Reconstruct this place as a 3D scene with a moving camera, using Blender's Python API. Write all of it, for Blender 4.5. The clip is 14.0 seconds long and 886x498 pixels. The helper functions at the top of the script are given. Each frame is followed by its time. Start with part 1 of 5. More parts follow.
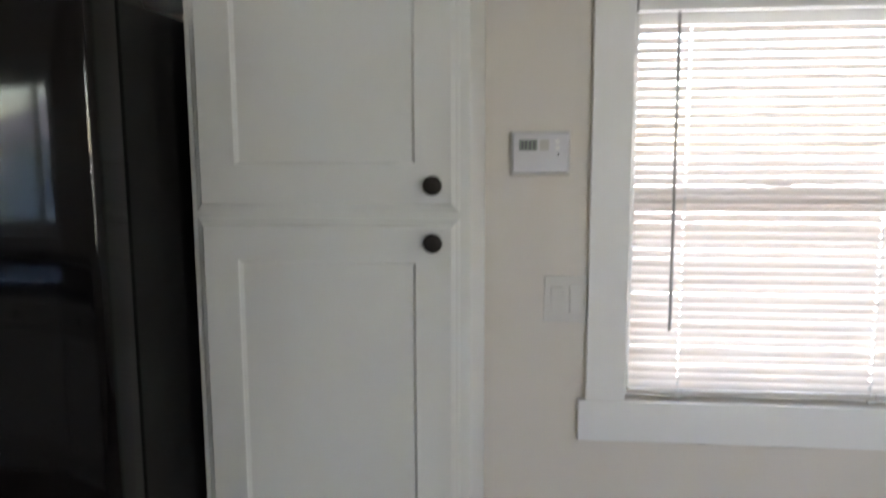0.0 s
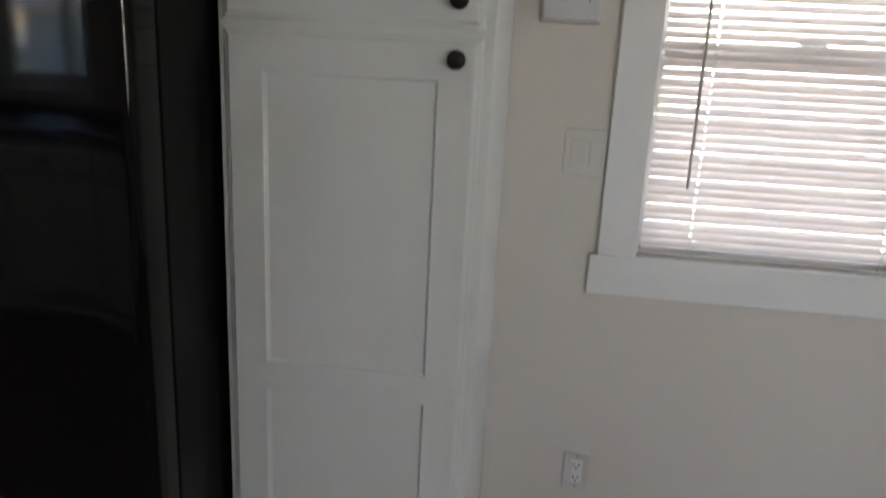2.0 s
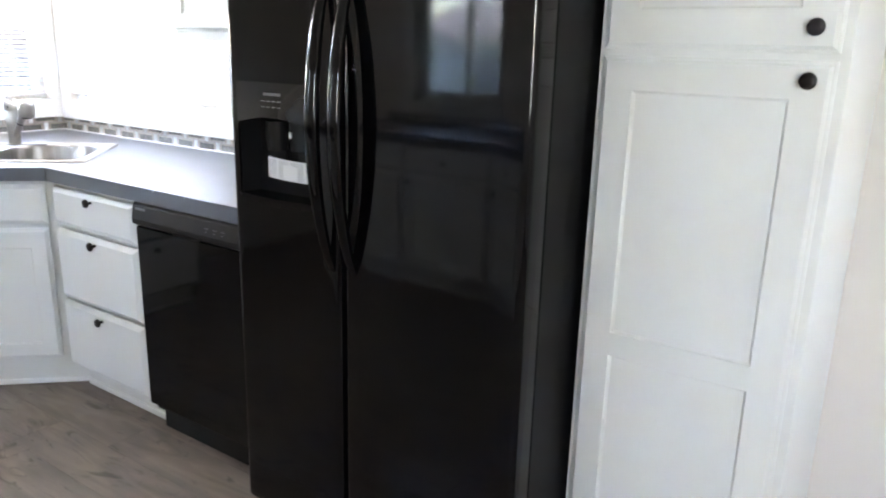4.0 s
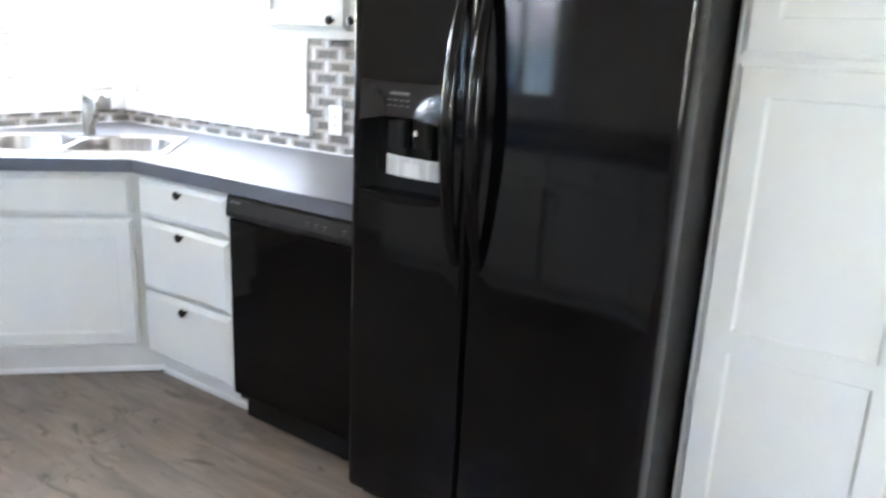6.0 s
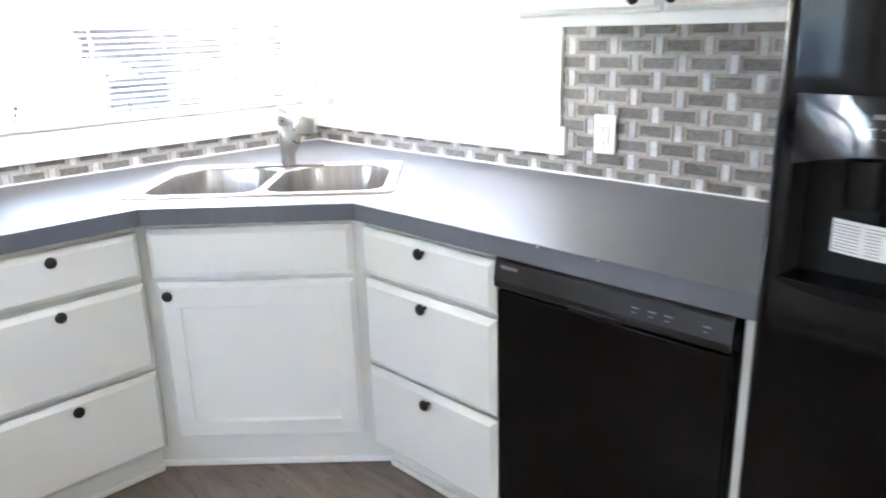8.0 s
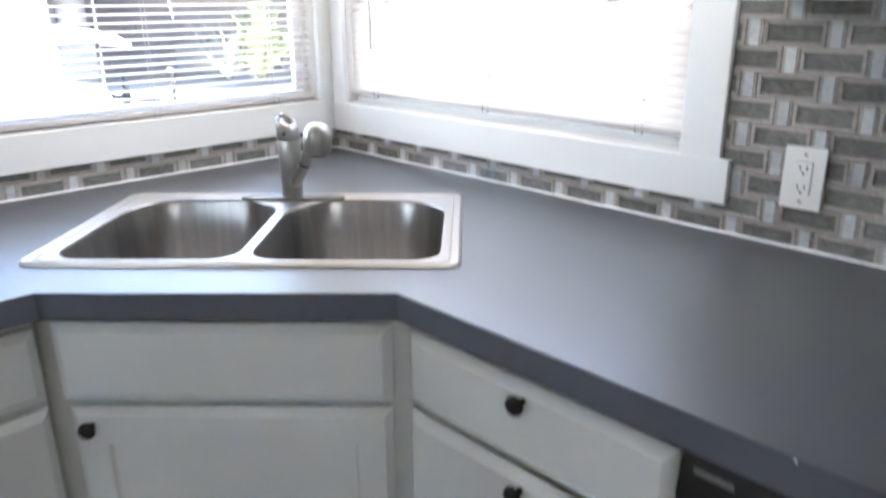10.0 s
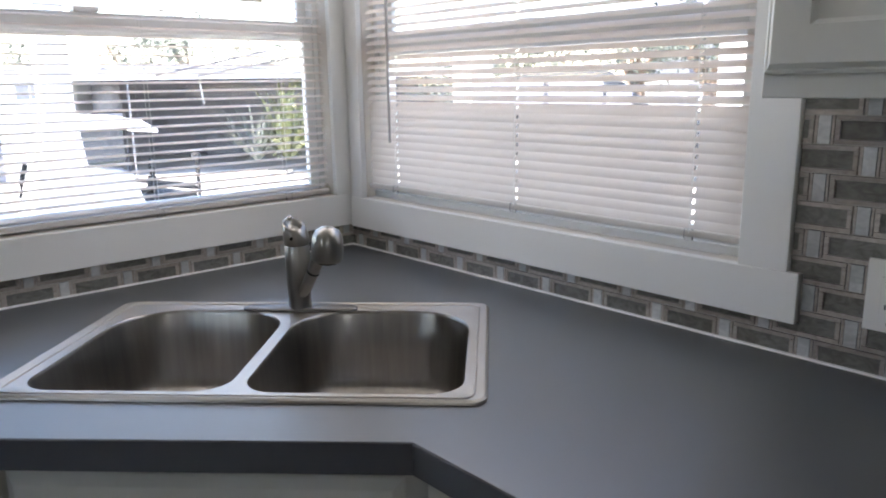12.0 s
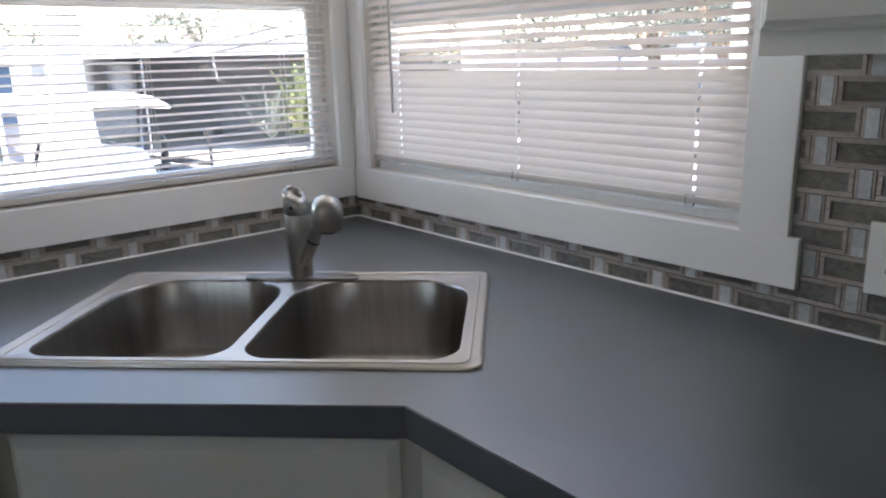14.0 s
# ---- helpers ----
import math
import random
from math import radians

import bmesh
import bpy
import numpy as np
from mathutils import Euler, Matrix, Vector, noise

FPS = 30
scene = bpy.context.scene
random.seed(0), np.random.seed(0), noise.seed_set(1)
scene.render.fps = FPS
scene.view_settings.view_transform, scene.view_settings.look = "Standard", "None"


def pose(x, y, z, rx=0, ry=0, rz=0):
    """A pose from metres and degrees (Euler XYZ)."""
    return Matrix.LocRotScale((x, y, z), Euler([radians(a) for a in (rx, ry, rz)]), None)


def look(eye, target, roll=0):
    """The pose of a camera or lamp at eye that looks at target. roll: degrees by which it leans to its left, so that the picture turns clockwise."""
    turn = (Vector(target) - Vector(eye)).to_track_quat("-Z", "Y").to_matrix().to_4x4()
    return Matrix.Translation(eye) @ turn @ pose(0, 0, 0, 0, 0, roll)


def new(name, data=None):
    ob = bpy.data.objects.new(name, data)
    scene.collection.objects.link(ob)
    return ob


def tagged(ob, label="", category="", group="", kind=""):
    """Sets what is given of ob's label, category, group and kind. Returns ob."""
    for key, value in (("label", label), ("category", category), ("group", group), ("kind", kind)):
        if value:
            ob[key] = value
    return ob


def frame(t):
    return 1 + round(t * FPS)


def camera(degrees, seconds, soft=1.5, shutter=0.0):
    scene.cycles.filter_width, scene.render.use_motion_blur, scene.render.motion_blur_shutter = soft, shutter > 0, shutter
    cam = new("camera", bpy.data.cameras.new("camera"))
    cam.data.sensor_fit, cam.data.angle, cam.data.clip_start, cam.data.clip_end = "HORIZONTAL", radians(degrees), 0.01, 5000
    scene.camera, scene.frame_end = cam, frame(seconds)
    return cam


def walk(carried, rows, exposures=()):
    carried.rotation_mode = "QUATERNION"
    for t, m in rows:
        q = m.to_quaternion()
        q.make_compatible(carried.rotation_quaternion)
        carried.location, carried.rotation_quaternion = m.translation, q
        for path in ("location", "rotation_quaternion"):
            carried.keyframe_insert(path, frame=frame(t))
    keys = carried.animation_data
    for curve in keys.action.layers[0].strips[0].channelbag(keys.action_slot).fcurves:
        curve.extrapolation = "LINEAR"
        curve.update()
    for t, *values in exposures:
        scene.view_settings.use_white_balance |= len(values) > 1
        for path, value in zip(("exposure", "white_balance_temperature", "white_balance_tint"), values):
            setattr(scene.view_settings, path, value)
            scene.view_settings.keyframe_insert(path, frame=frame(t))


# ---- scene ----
cam = camera(61.9, 14.0, soft=2.0, shutter=0.5)
PATH = [
    (0, (3.89, -1.836, 1.502), (3.695, 0.136, 1.23), -0.2),
    (0.5, (3.874, -1.845, 1.526), (3.767, 0.152, 1.483), -1.0),
    (0.8, (3.876, -1.847, 1.514), (3.728, 0.147, 1.570), -0.8),
    (1, (3.871, -1.846, 1.490), (3.689, 0.146, 1.511), -0.7),
    (1.5, (3.881, -1.867, 1.403), (3.635, 0.094, 1.095), 1.9),
    (2, (3.903, -1.88, 1.366), (3.665, 0.034, 0.836), 2.9),
    (2.5, (3.941, -1.897, 1.36), (3.429, -0.081, 0.696), 2.0),
    (3, (3.989, -1.972, 1.39), (3.116, -0.286, 0.762), 3.1),
    (3.5, (4.009, -2.06, 1.38), (2.911, -0.481, 0.833), 1.3),
    (5.8, (3.817, -2.398, 1.403), (2.759, -0.77, 0.921), 1.9),
    (6, (3.776, -2.376, 1.382), (2.685, -0.784, 0.856), 2.7),
    (6.5, (3.586, -2.252, 1.4), (2.443, -0.73, 0.787), 2.0),
    (7, (3.39, -2.161, 1.395), (2.157, -0.695, 0.819), 3.6),
    (7.5, (3.105, -2.123, 1.415), (1.775, -0.727, 0.882), -1.7),
    (7.7, (3.011, -2.094, 1.408), (1.659, -0.726, 0.862), -2.0),
    (9.8, (2.165, -1.572, 1.397), (0.809, -0.278, 0.7), -1.3),
    (10, (2.103, -1.504, 1.396), (0.733, -0.195, 0.756), -0.4),
    (10.5, (1.994, -1.377, 1.423), (0.544, -0.086, 0.943), 0.5),
    (11, (1.958, -1.35, 1.425), (0.474, -0.067, 1.034), -1.7),
    (11.5, (1.95, -1.351, 1.421), (0.48, -0.053, 1.025), -1.2),
    (12, (1.951, -1.356, 1.42), (0.496, -0.056, 0.98), -0.9),
    (12.5, (1.96, -1.357, 1.417), (0.489, -0.076, 0.977), -1.1),
    (13, (1.97, -1.359, 1.414), (0.478, -0.105, 0.967), -1.3),
    (13.5, (1.972, -1.355, 1.408), (0.47, -0.124, 0.929), -1.3),
    (14, (1.974, -1.33, 1.401), (0.501, -0.073, 0.9), -1.5),
]
EXPOSURES = [(0, 4.1, 7250, 14.5), (0.5, 3.75, 7300, 15.5), (1.0, 3.78, 7300, 15.5), (1.5, 3.68, 7300, 15.5), (2.0, 3.7, 7350, 15.5), (2.5, 4.1, 7300, 15), (3.0, 4.6, 7200, 15), (3.5, 5.25, 7000, 14.5), (6.0, 5.65, 6750, 12.5), (6.5, 5.93, 6750, 13), (7.0, 6.08, 6850, 13.5), (7.5, 5.85, 7000, 14), (7.7, 5.8, 7000, 14), (10, 4.4, 6900, 13), (10.5, 3.75, 7000, 13.5), (11.0, 3.4, 7050, 14.5), (12, 3.0, 7100, 15), (14, 2.95, 7100, 15)]
walk(cam, [(t, look(eye, target, roll)) for t, eye, target, roll in PATH], EXPOSURES)

# ---- world, sun and large lights ----
world = bpy.data.worlds.new("sky")
world.use_nodes = True
scene.world = world
wn = world.node_tree.nodes
sky = wn.new("ShaderNodeTexSky")
sky.sky_type = 'NISHITA'
sky.sun_disc = False
sky.sun_elevation = radians(61)
sky.sun_rotation = radians(177)
sky.air_density, sky.dust_density, sky.ozone_density = 1.0, 0.4, 1.5
world.node_tree.links.new(sky.outputs[0], wn["Background"].inputs[0])
wn["Background"].inputs[1].default_value = 0.15

sun_data = bpy.data.lights.new("sun", 'SUN')
sun_data.energy, sun_data.angle, sun_data.color = 3.0, radians(0.6), (1.0, 0.95, 0.88)
sun = new("sun", sun_data)
sun.matrix_world = look((0.4, -8, 14.5), (0, 0, 0))


def window_lamp(name, centre, target, w, h, watts, colour=(0.93, 0.96, 1.0)):
    d = bpy.data.lights.new(name, 'AREA')
    d.shape, d.size, d.size_y, d.energy, d.color = 'RECTANGLE', w, h, watts, colour
    ob = new(name, d)
    ob.matrix_world = look(centre, target)
    return ob


# Fill lamp added at the unseen south window, tilted up for ceiling bounce.
window_lamp("south_fill_light", (5.6, -3.57, 1.45), (5.6, -1.2, 2.44), 1.1, 1.0, 1.0)
window_lamp("west_window_daylight", (0.045, -0.75, 1.895), (2, -0.75, 1.895), 1.26, 0.24, 0.8)
window_lamp("north_window_daylight", (0.707, -0.045, 1.895), (0.707, -2, 1.895), 1.16, 0.24, 0.8)

# ---- materials ----


def nodes_of(name):
    m = bpy.data.materials.new(name)
    m.use_nodes = True
    nt = m.node_tree
    return m, nt, nt.nodes["Principled BSDF"]


def link(nt, a, b):
    nt.links.new(a, b)


def paint(name, colour, rough=0.5, var=0.04, bump=0.02, scale=60.0, metallic=0.0, coat=0.0, big=3.0, rough_var=0.1, spec=0.5, coat_rough=None):
    """A painted or moulded surface: two scales of slight colour change, fine relief and uneven gloss."""
    m, nt, p = nodes_of(name)
    geo = nt.nodes.new("ShaderNodeNewGeometry")
    n1 = nt.nodes.new("ShaderNodeTexNoise")
    n1.inputs["Scale"].default_value, n1.inputs["Detail"].default_value = big, 3
    n2 = nt.nodes.new("ShaderNodeTexNoise")
    n2.inputs["Scale"].default_value, n2.inputs["Detail"].default_value = scale, 4
    link(nt, geo.outputs["Position"], n1.inputs["Vector"])
    link(nt, geo.outputs["Position"], n2.inputs["Vector"])
    mix = nt.nodes.new("ShaderNodeMix")
    mix.data_type = 'RGBA'
    add = nt.nodes.new("ShaderNodeMath")
    add.operation = 'ADD'
    half = nt.nodes.new("ShaderNodeMath")
    half.operation, half.inputs[1].default_value = 'MULTIPLY', 0.5
    link(nt, n1.outputs[0], add.inputs[0])
    link(nt, n2.outputs[0], add.inputs[1])
    link(nt, add.outputs[0], half.inputs[0])
    link(nt, half.outputs[0], mix.inputs[0])
    mix.inputs[6].default_value = (*[c * (1 - var) for c in colour], 1)
    mix.inputs[7].default_value = (*[min(1, c * (1 + var)) for c in colour], 1)
    link(nt, mix.outputs[2], p.inputs["Base Color"])
    mr = nt.nodes.new("ShaderNodeMapRange")
    mr.inputs[3].default_value, mr.inputs[4].default_value = rough * (1 - rough_var), rough * (1 + rough_var)
    link(nt, n1.outputs[0], mr.inputs[0])
    link(nt, mr.outputs[0], p.inputs["Roughness"])
    p.inputs["Metallic"].default_value = metallic
    p.inputs["Coat Weight"].default_value = coat
    p.inputs["Coat Roughness"].default_value = rough if coat_rough is None else coat_rough
    p.inputs["Specular IOR Level"].default_value = spec
    if bump:
        b = nt.nodes.new("ShaderNodeBump")
        b.inputs["Strength"].default_value, b.inputs["Distance"].default_value = bump, 0.002
        link(nt, n2.outputs[0], b.inputs["Height"])
        link(nt, b.outputs[0], p.inputs["Normal"])
    return m


def wood_plank():
    """Grey-brown vinyl planks, grain along x, each plank with its own tone."""
    m, nt, p = nodes_of("vinyl_plank")
    geo = nt.nodes.new("ShaderNodeNewGeometry")
    info = nt.nodes.new("ShaderNodeObjectInfo")
    off = nt.nodes.new("ShaderNodeVectorMath")
    off.operation = 'MULTIPLY_ADD'
    off.inputs[1].default_value = (1, 1, 1)
    comb = nt.nodes.new("ShaderNodeCombineXYZ")
    sc = nt.nodes.new("ShaderNodeMath")
    sc.operation, sc.inputs[1].default_value = 'MULTIPLY', 37.0
    link(nt, info.outputs["Random"], sc.inputs[0])
    link(nt, sc.outputs[0], comb.inputs[0])
    link(nt, sc.outputs[0], comb.inputs[2])
    link(nt, geo.outputs["Position"], off.inputs[0])
    link(nt, comb.outputs[0], off.inputs[2])
    st = nt.nodes.new("ShaderNodeMapping")
    st.inputs["Scale"].default_value = (1.1, 6, 1)
    link(nt, off.outputs[0], st.inputs[0])
    grain = nt.nodes.new("ShaderNodeTexNoise")
    grain.inputs["Scale"].default_value, grain.inputs["Detail"].default_value, grain.inputs["Distortion"].default_value = 2.0, 8, 1.8
    link(nt, st.outputs[0], grain.inputs["Vector"])
    st2 = nt.nodes.new("ShaderNodeMapping")
    st2.inputs["Scale"].default_value = (1.6, 4.2, 1)
    link(nt, off.outputs[0], st2.inputs[0])
    blot = nt.nodes.new("ShaderNodeTexNoise")
    blot.inputs["Scale"].default_value, blot.inputs["Detail"].default_value = 2.6, 5
    link(nt, st2.outputs[0], blot.inputs["Vector"])
    r1 = nt.nodes.new("ShaderNodeValToRGB")
    r1.color_ramp.elements[0].position, r1.color_ramp.elements[0].color = 0.28, (0.165, 0.137, 0.116, 1)
    r1.color_ramp.elements[1].position, r1.color_ramp.elements[1].color = 0.72, (0.250, 0.214, 0.186, 1)
    link(nt, grain.outputs[0], r1.inputs[0])
    r2 = nt.nodes.new("ShaderNodeValToRGB")
    r2.color_ramp.elements[0].position, r2.color_ramp.elements[0].color = 0.30, (0.75, 0.745, 0.76, 1)
    r2.color_ramp.elements[1].position, r2.color_ramp.elements[1].color = 0.64, (1.06, 1.02, 0.97, 1)
    link(nt, blot.outputs[0], r2.inputs[0])
    mul = nt.nodes.new("ShaderNodeMix")
    mul.data_type, mul.blend_type = 'RGBA', 'MULTIPLY'
    mul.inputs[0].default_value = 1.0
    link(nt, r1.outputs[0], mul.inputs[6])
    link(nt, r2.outputs[0], mul.inputs[7])
    tone = nt.nodes.new("ShaderNodeMapRange")
    tone.inputs[3].default_value, tone.inputs[4].default_value = 0.95, 1.05
    link(nt, info.outputs["Random"], tone.inputs[0])
    hsv = nt.nodes.new("ShaderNodeHueSaturation")
    # darker knotty patches along the grain
    st3 = nt.nodes.new("ShaderNodeMapping")
    st3.inputs["Scale"].default_value = (3.0, 9.0, 1)
    link(nt, off.outputs[0], st3.inputs[0])
    knots = nt.nodes.new("ShaderNodeTexNoise")
    knots.inputs["Scale"].default_value, knots.inputs["Detail"].default_value, knots.inputs["Distortion"].default_value = 1.6, 6, 2.2
    link(nt, st3.outputs[0], knots.inputs["Vector"])
    r3 = nt.nodes.new("ShaderNodeValToRGB")
    r3.color_ramp.elements[0].position, r3.color_ramp.elements[0].color = 0.58, (1, 1, 1, 1)
    r3.color_ramp.elements[1].position, r3.color_ramp.elements[1].color = 0.70, (0.50, 0.48, 0.47, 1)
    link(nt, knots.outputs[0], r3.inputs[0])
    mul2 = nt.nodes.new("ShaderNodeMix")
    mul2.data_type, mul2.blend_type = 'RGBA', 'MULTIPLY'
    mul2.inputs[0].default_value = 1.0
    link(nt, mul.outputs[2], mul2.inputs[6])
    link(nt, r3.outputs[0], mul2.inputs[7])
    link(nt, mul2.outputs[2], hsv.inputs["Color"])
    link(nt, tone.outputs[0], hsv.inputs["Value"])
    link(nt, hsv.outputs[0], p.inputs["Base Color"])
    p.inputs["Roughness"].default_value = 0.42
    b = nt.nodes.new("ShaderNodeBump")
    b.inputs["Strength"].default_value, b.inputs["Distance"].default_value = 0.15, 0.002
    link(nt, grain.outputs[0], b.inputs["Height"])
    link(nt, b.outputs[0], p.inputs["Normal"])
    return m


def brushed(name, axis_scale, colour, rough, vary=0.12):
    m, nt, p = nodes_of(name)
    tc = nt.nodes.new("ShaderNodeTexCoord")
    mp = nt.nodes.new("ShaderNodeMapping")
    mp.inputs["Scale"].default_value = axis_scale
    link(nt, tc.outputs["Object"], mp.inputs[0])
    n = nt.nodes.new("ShaderNodeTexNoise")
    n.inputs["Scale"].default_value, n.inputs["Detail"].default_value = 5, 5
    link(nt, mp.outputs[0], n.inputs["Vector"])
    mr = nt.nodes.new("ShaderNodeMapRange")
    mr.inputs[3].default_value, mr.inputs[4].default_value = rough * 0.75, rough * 1.35
    link(nt, n.outputs[0], mr.inputs[0])
    link(nt, mr.outputs[0], p.inputs["Roughness"])
    streak = nt.nodes.new("ShaderNodeMix")
    streak.data_type = 'RGBA'
    link(nt, n.outputs[0], streak.inputs[0])
    streak.inputs[6].default_value = (*[c * (1 - vary) for c in colour], 1)
    streak.inputs[7].default_value = (*[min(1, c * (1 + vary)) for c in colour], 1)
    link(nt, streak.outputs[2], p.inputs["Base Color"])
    p.inputs["Metallic"].default_value = 1.0
    b = nt.nodes.new("ShaderNodeBump")
    b.inputs["Strength"].default_value, b.inputs["Distance"].default_value = 0.05, 0.001
    link(nt, n.outputs[0], b.inputs["Height"])
    link(nt, b.outputs[0], p.inputs["Normal"])
    return m


def mosaic(name, dark, light, scale, rough, coat=0.0, bump=0.1):
    """Stone or glass of the mosaic: streaked inside, each piece with its own tone."""
    m, nt, p = nodes_of(name)
    geo = nt.nodes.new("ShaderNodeNewGeometry")
    info = nt.nodes.new("ShaderNodeObjectInfo")
    mp = nt.nodes.new("ShaderNodeVectorMath")
    mp.operation = 'MULTIPLY_ADD'
    mp.inputs[1].default_value = (1, 1, 1.8)
    comb = nt.nodes.new("ShaderNodeCombineXYZ")
    sc = nt.nodes.new("ShaderNodeMath")
    sc.operation, sc.inputs[1].default_value = 'MULTIPLY', 23.0
    link(nt, info.outputs["Random"], sc.inputs[0])
    link(nt, sc.outputs[0], comb.inputs[0])
    link(nt, geo.outputs["Position"], mp.inputs[0])
    link(nt, comb.outputs[0], mp.inputs[2])
    n = nt.nodes.new("ShaderNodeTexNoise")
    n.inputs["Scale"].default_value, n.inputs["Detail"].default_value, n.inputs["Distortion"].default_value = scale, 3, 1.5
    link(nt, mp.outputs[0], n.inputs["Vector"])
    ramp = nt.nodes.new("ShaderNodeValToRGB")
    ramp.color_ramp.elements[0].position, ramp.color_ramp.elements[0].color = 0.3, (*dark, 1)
    ramp.color_ramp.elements[1].position, ramp.color_ramp.elements[1].color = 0.7, (*light, 1)
    link(nt, n.outputs[0], ramp.inputs[0])
    tone = nt.nodes.new("ShaderNodeMapRange")
    tone.inputs[3].default_value, tone.inputs[4].default_value = 0.82, 1.18
    link(nt, info.outputs["Random"], tone.inputs[0])
    hsv = nt.nodes.new("ShaderNodeHueSaturation")
    link(nt, ramp.outputs[0], hsv.inputs["Color"])
    link(nt, tone.outputs[0], hsv.inputs["Value"])
    link(nt, hsv.outputs[0], p.inputs["Base Color"])
    p.inputs["Roughness"].default_value = rough
    p.inputs["Coat Weight"].default_value = coat
    b = nt.nodes.new("ShaderNodeBump")
    b.inputs["Strength"].default_value, b.inputs["Distance"].default_value = bump, 0.002
    link(nt, n.outputs[0], b.inputs["Height"])
    link(nt, b.outputs[0], p.inputs["Normal"])
    return m


def slat_material():
    """White vinyl slats that let some light through."""
    m, nt, p = nodes_of("blind_slat")
    p.inputs["Base Color"].default_value = (0.76, 0.71, 0.67, 1)
    p.inputs["Roughness"].default_value = 0.45
    tr = nt.nodes.new("ShaderNodeBsdfTranslucent")
    tr.inputs[0].default_value = (0.93, 0.80, 0.725, 1)
    mx = nt.nodes.new("ShaderNodeMixShader")
    mx.inputs[0].default_value = 0.16
    out = nt.nodes["Material Output"]
    link(nt, p.outputs[0], mx.inputs[1])
    link(nt, tr.outputs[0], mx.inputs[2])
    link(nt, mx.outputs[0], out.inputs[0])
    return m


def glass_material():
    m, nt, p = nodes_of("window_glass")
    p.inputs["Base Color"].default_value = (1, 1, 1, 1)
    p.inputs["Roughness"].default_value = 0.0
    p.inputs["IOR"].default_value = 1.45
    p.inputs["Transmission Weight"].default_value = 1.0
    return m


WALL = paint("wall_paint", (0.725, 0.675, 0.618), 0.75, 0.025, 0.06, 220)
CEIL = paint("ceiling_paint", (0.82, 0.81, 0.78), 0.85, 0.02, 0.12, 120)
TRIM = paint("trim_paint", (0.84, 0.84, 0.83), 0.42, 0.02, 0.03, 90)
CAB = paint("cabinet_paint", (0.72, 0.728, 0.70), 0.38, 0.03, 0.03, 110)
CABIN = paint("cabinet_inside", (0.52, 0.51, 0.48), 0.6, 0.04)
LAM = paint("laminate_counter", (0.074, 0.082, 0.094), 0.38, 0.18, 0.06, 420, big=5, spec=0.5, coat=0.5, coat_rough=0.36)
LAM_EDGE = paint("laminate_edge", (0.108, 0.118, 0.142), 0.42, 0.10, 0.05, 420, big=5)
BLACK = paint("black_gloss", (0.0012, 0.0012, 0.0016), 0.06, 0.15, 0.0, 40, rough_var=0.2, spec=0.23)
BLACK_SIDE = paint("black_texture", (0.0018, 0.0018, 0.0022), 0.36, 0.15, 0.10, 500, spec=0.09)
BLACK_MATT = paint("black_plastic", (0.005, 0.005, 0.0055), 0.45, 0.2, 0.05, 200, spec=0.25)
DW_PANEL = paint("dishwasher_panel", (0.0055, 0.006, 0.008), 0.32, 0.1, 0.02, 300, spec=0.6)
SHINY = paint("dispenser_panel", (0.012, 0.012, 0.014), 0.05, 0.1, 0.0, 40, coat=0.1, spec=0.32)
GREY_MARK = paint("grey_print", (0.17, 0.175, 0.185), 0.5, 0.05)
DARK_MARK = paint("dark_print", (0.10, 0.10, 0.11), 0.5, 0.05)
PAPER = paint("paper_label", (0.80, 0.80, 0.80), 0.7, 0.03)
PAPER_INK = paint("label_print", (0.30, 0.31, 0.33), 0.7, 0.05)
BRONZE = paint("dark_bronze", (0.022, 0.019, 0.018), 0.32, 0.2, 0.05, 200, metallic=0.6)
STEEL = brushed("brushed_steel", (2, 60, 60), (0.42, 0.395, 0.36), 0.40)
# Strong vertical colour streaks imitate the brushed bowl's stretched reflections.
STEEL_BOWL = brushed("bowl_steel", (11, 11, 0.4), (0.37, 0.35, 0.33), 0.31, 0.30)
NICKEL = brushed("brushed_nickel", (40, 40, 3), (0.29, 0.28, 0.27), 0.32)
NICKEL_PLATE = paint("plate_nickel", (0.20, 0.19, 0.182), 0.34, 0.05, 0.02, 90, metallic=1.0)
FLOOR = wood_plank()
SLAT = slat_material()
VINYL = paint("window_vinyl", (0.82, 0.82, 0.80), 0.4, 0.02)
GLASS = glass_material()
PLATE = paint("switch_plastic", (0.82, 0.81, 0.78), 0.35, 0.02)
SWITCH = paint("almond_plastic", (0.68, 0.655, 0.62), 0.4, 0.02)
THERMO = paint("thermostat_plastic", (0.66, 0.65, 0.67), 0.4, 0.02)
LCD = paint("lcd_grey", (0.26, 0.29, 0.27), 0.2, 0.05)
CAULK = paint("white_caulk", (0.82, 0.82, 0.82), 0.5, 0.04)
GROUT = paint("grout", (0.47, 0.45, 0.42), 0.85, 0.08, 0.2, 300)
STONE = mosaic("tile_stone_frame", (0.31, 0.27, 0.24), (0.46, 0.415, 0.38), 40, 0.5)
DARKGLASS = mosaic("tile_dark_glass", (0.135, 0.133, 0.122), (0.235, 0.231, 0.216), 34, 0.12, 0.4, 0.25)
PALEGLASS = mosaic("tile_pale_glass", (0.46, 0.48, 0.49), (0.60, 0.62, 0.62), 30, 0.15, 0.4)
RAIL = paint("blind_rail", (0.60, 0.565, 0.53), 0.45, 0.03)
WAND = paint("blind_wand", (0.42, 0.41, 0.40), 0.3, 0.05)

# ---- building helpers ----


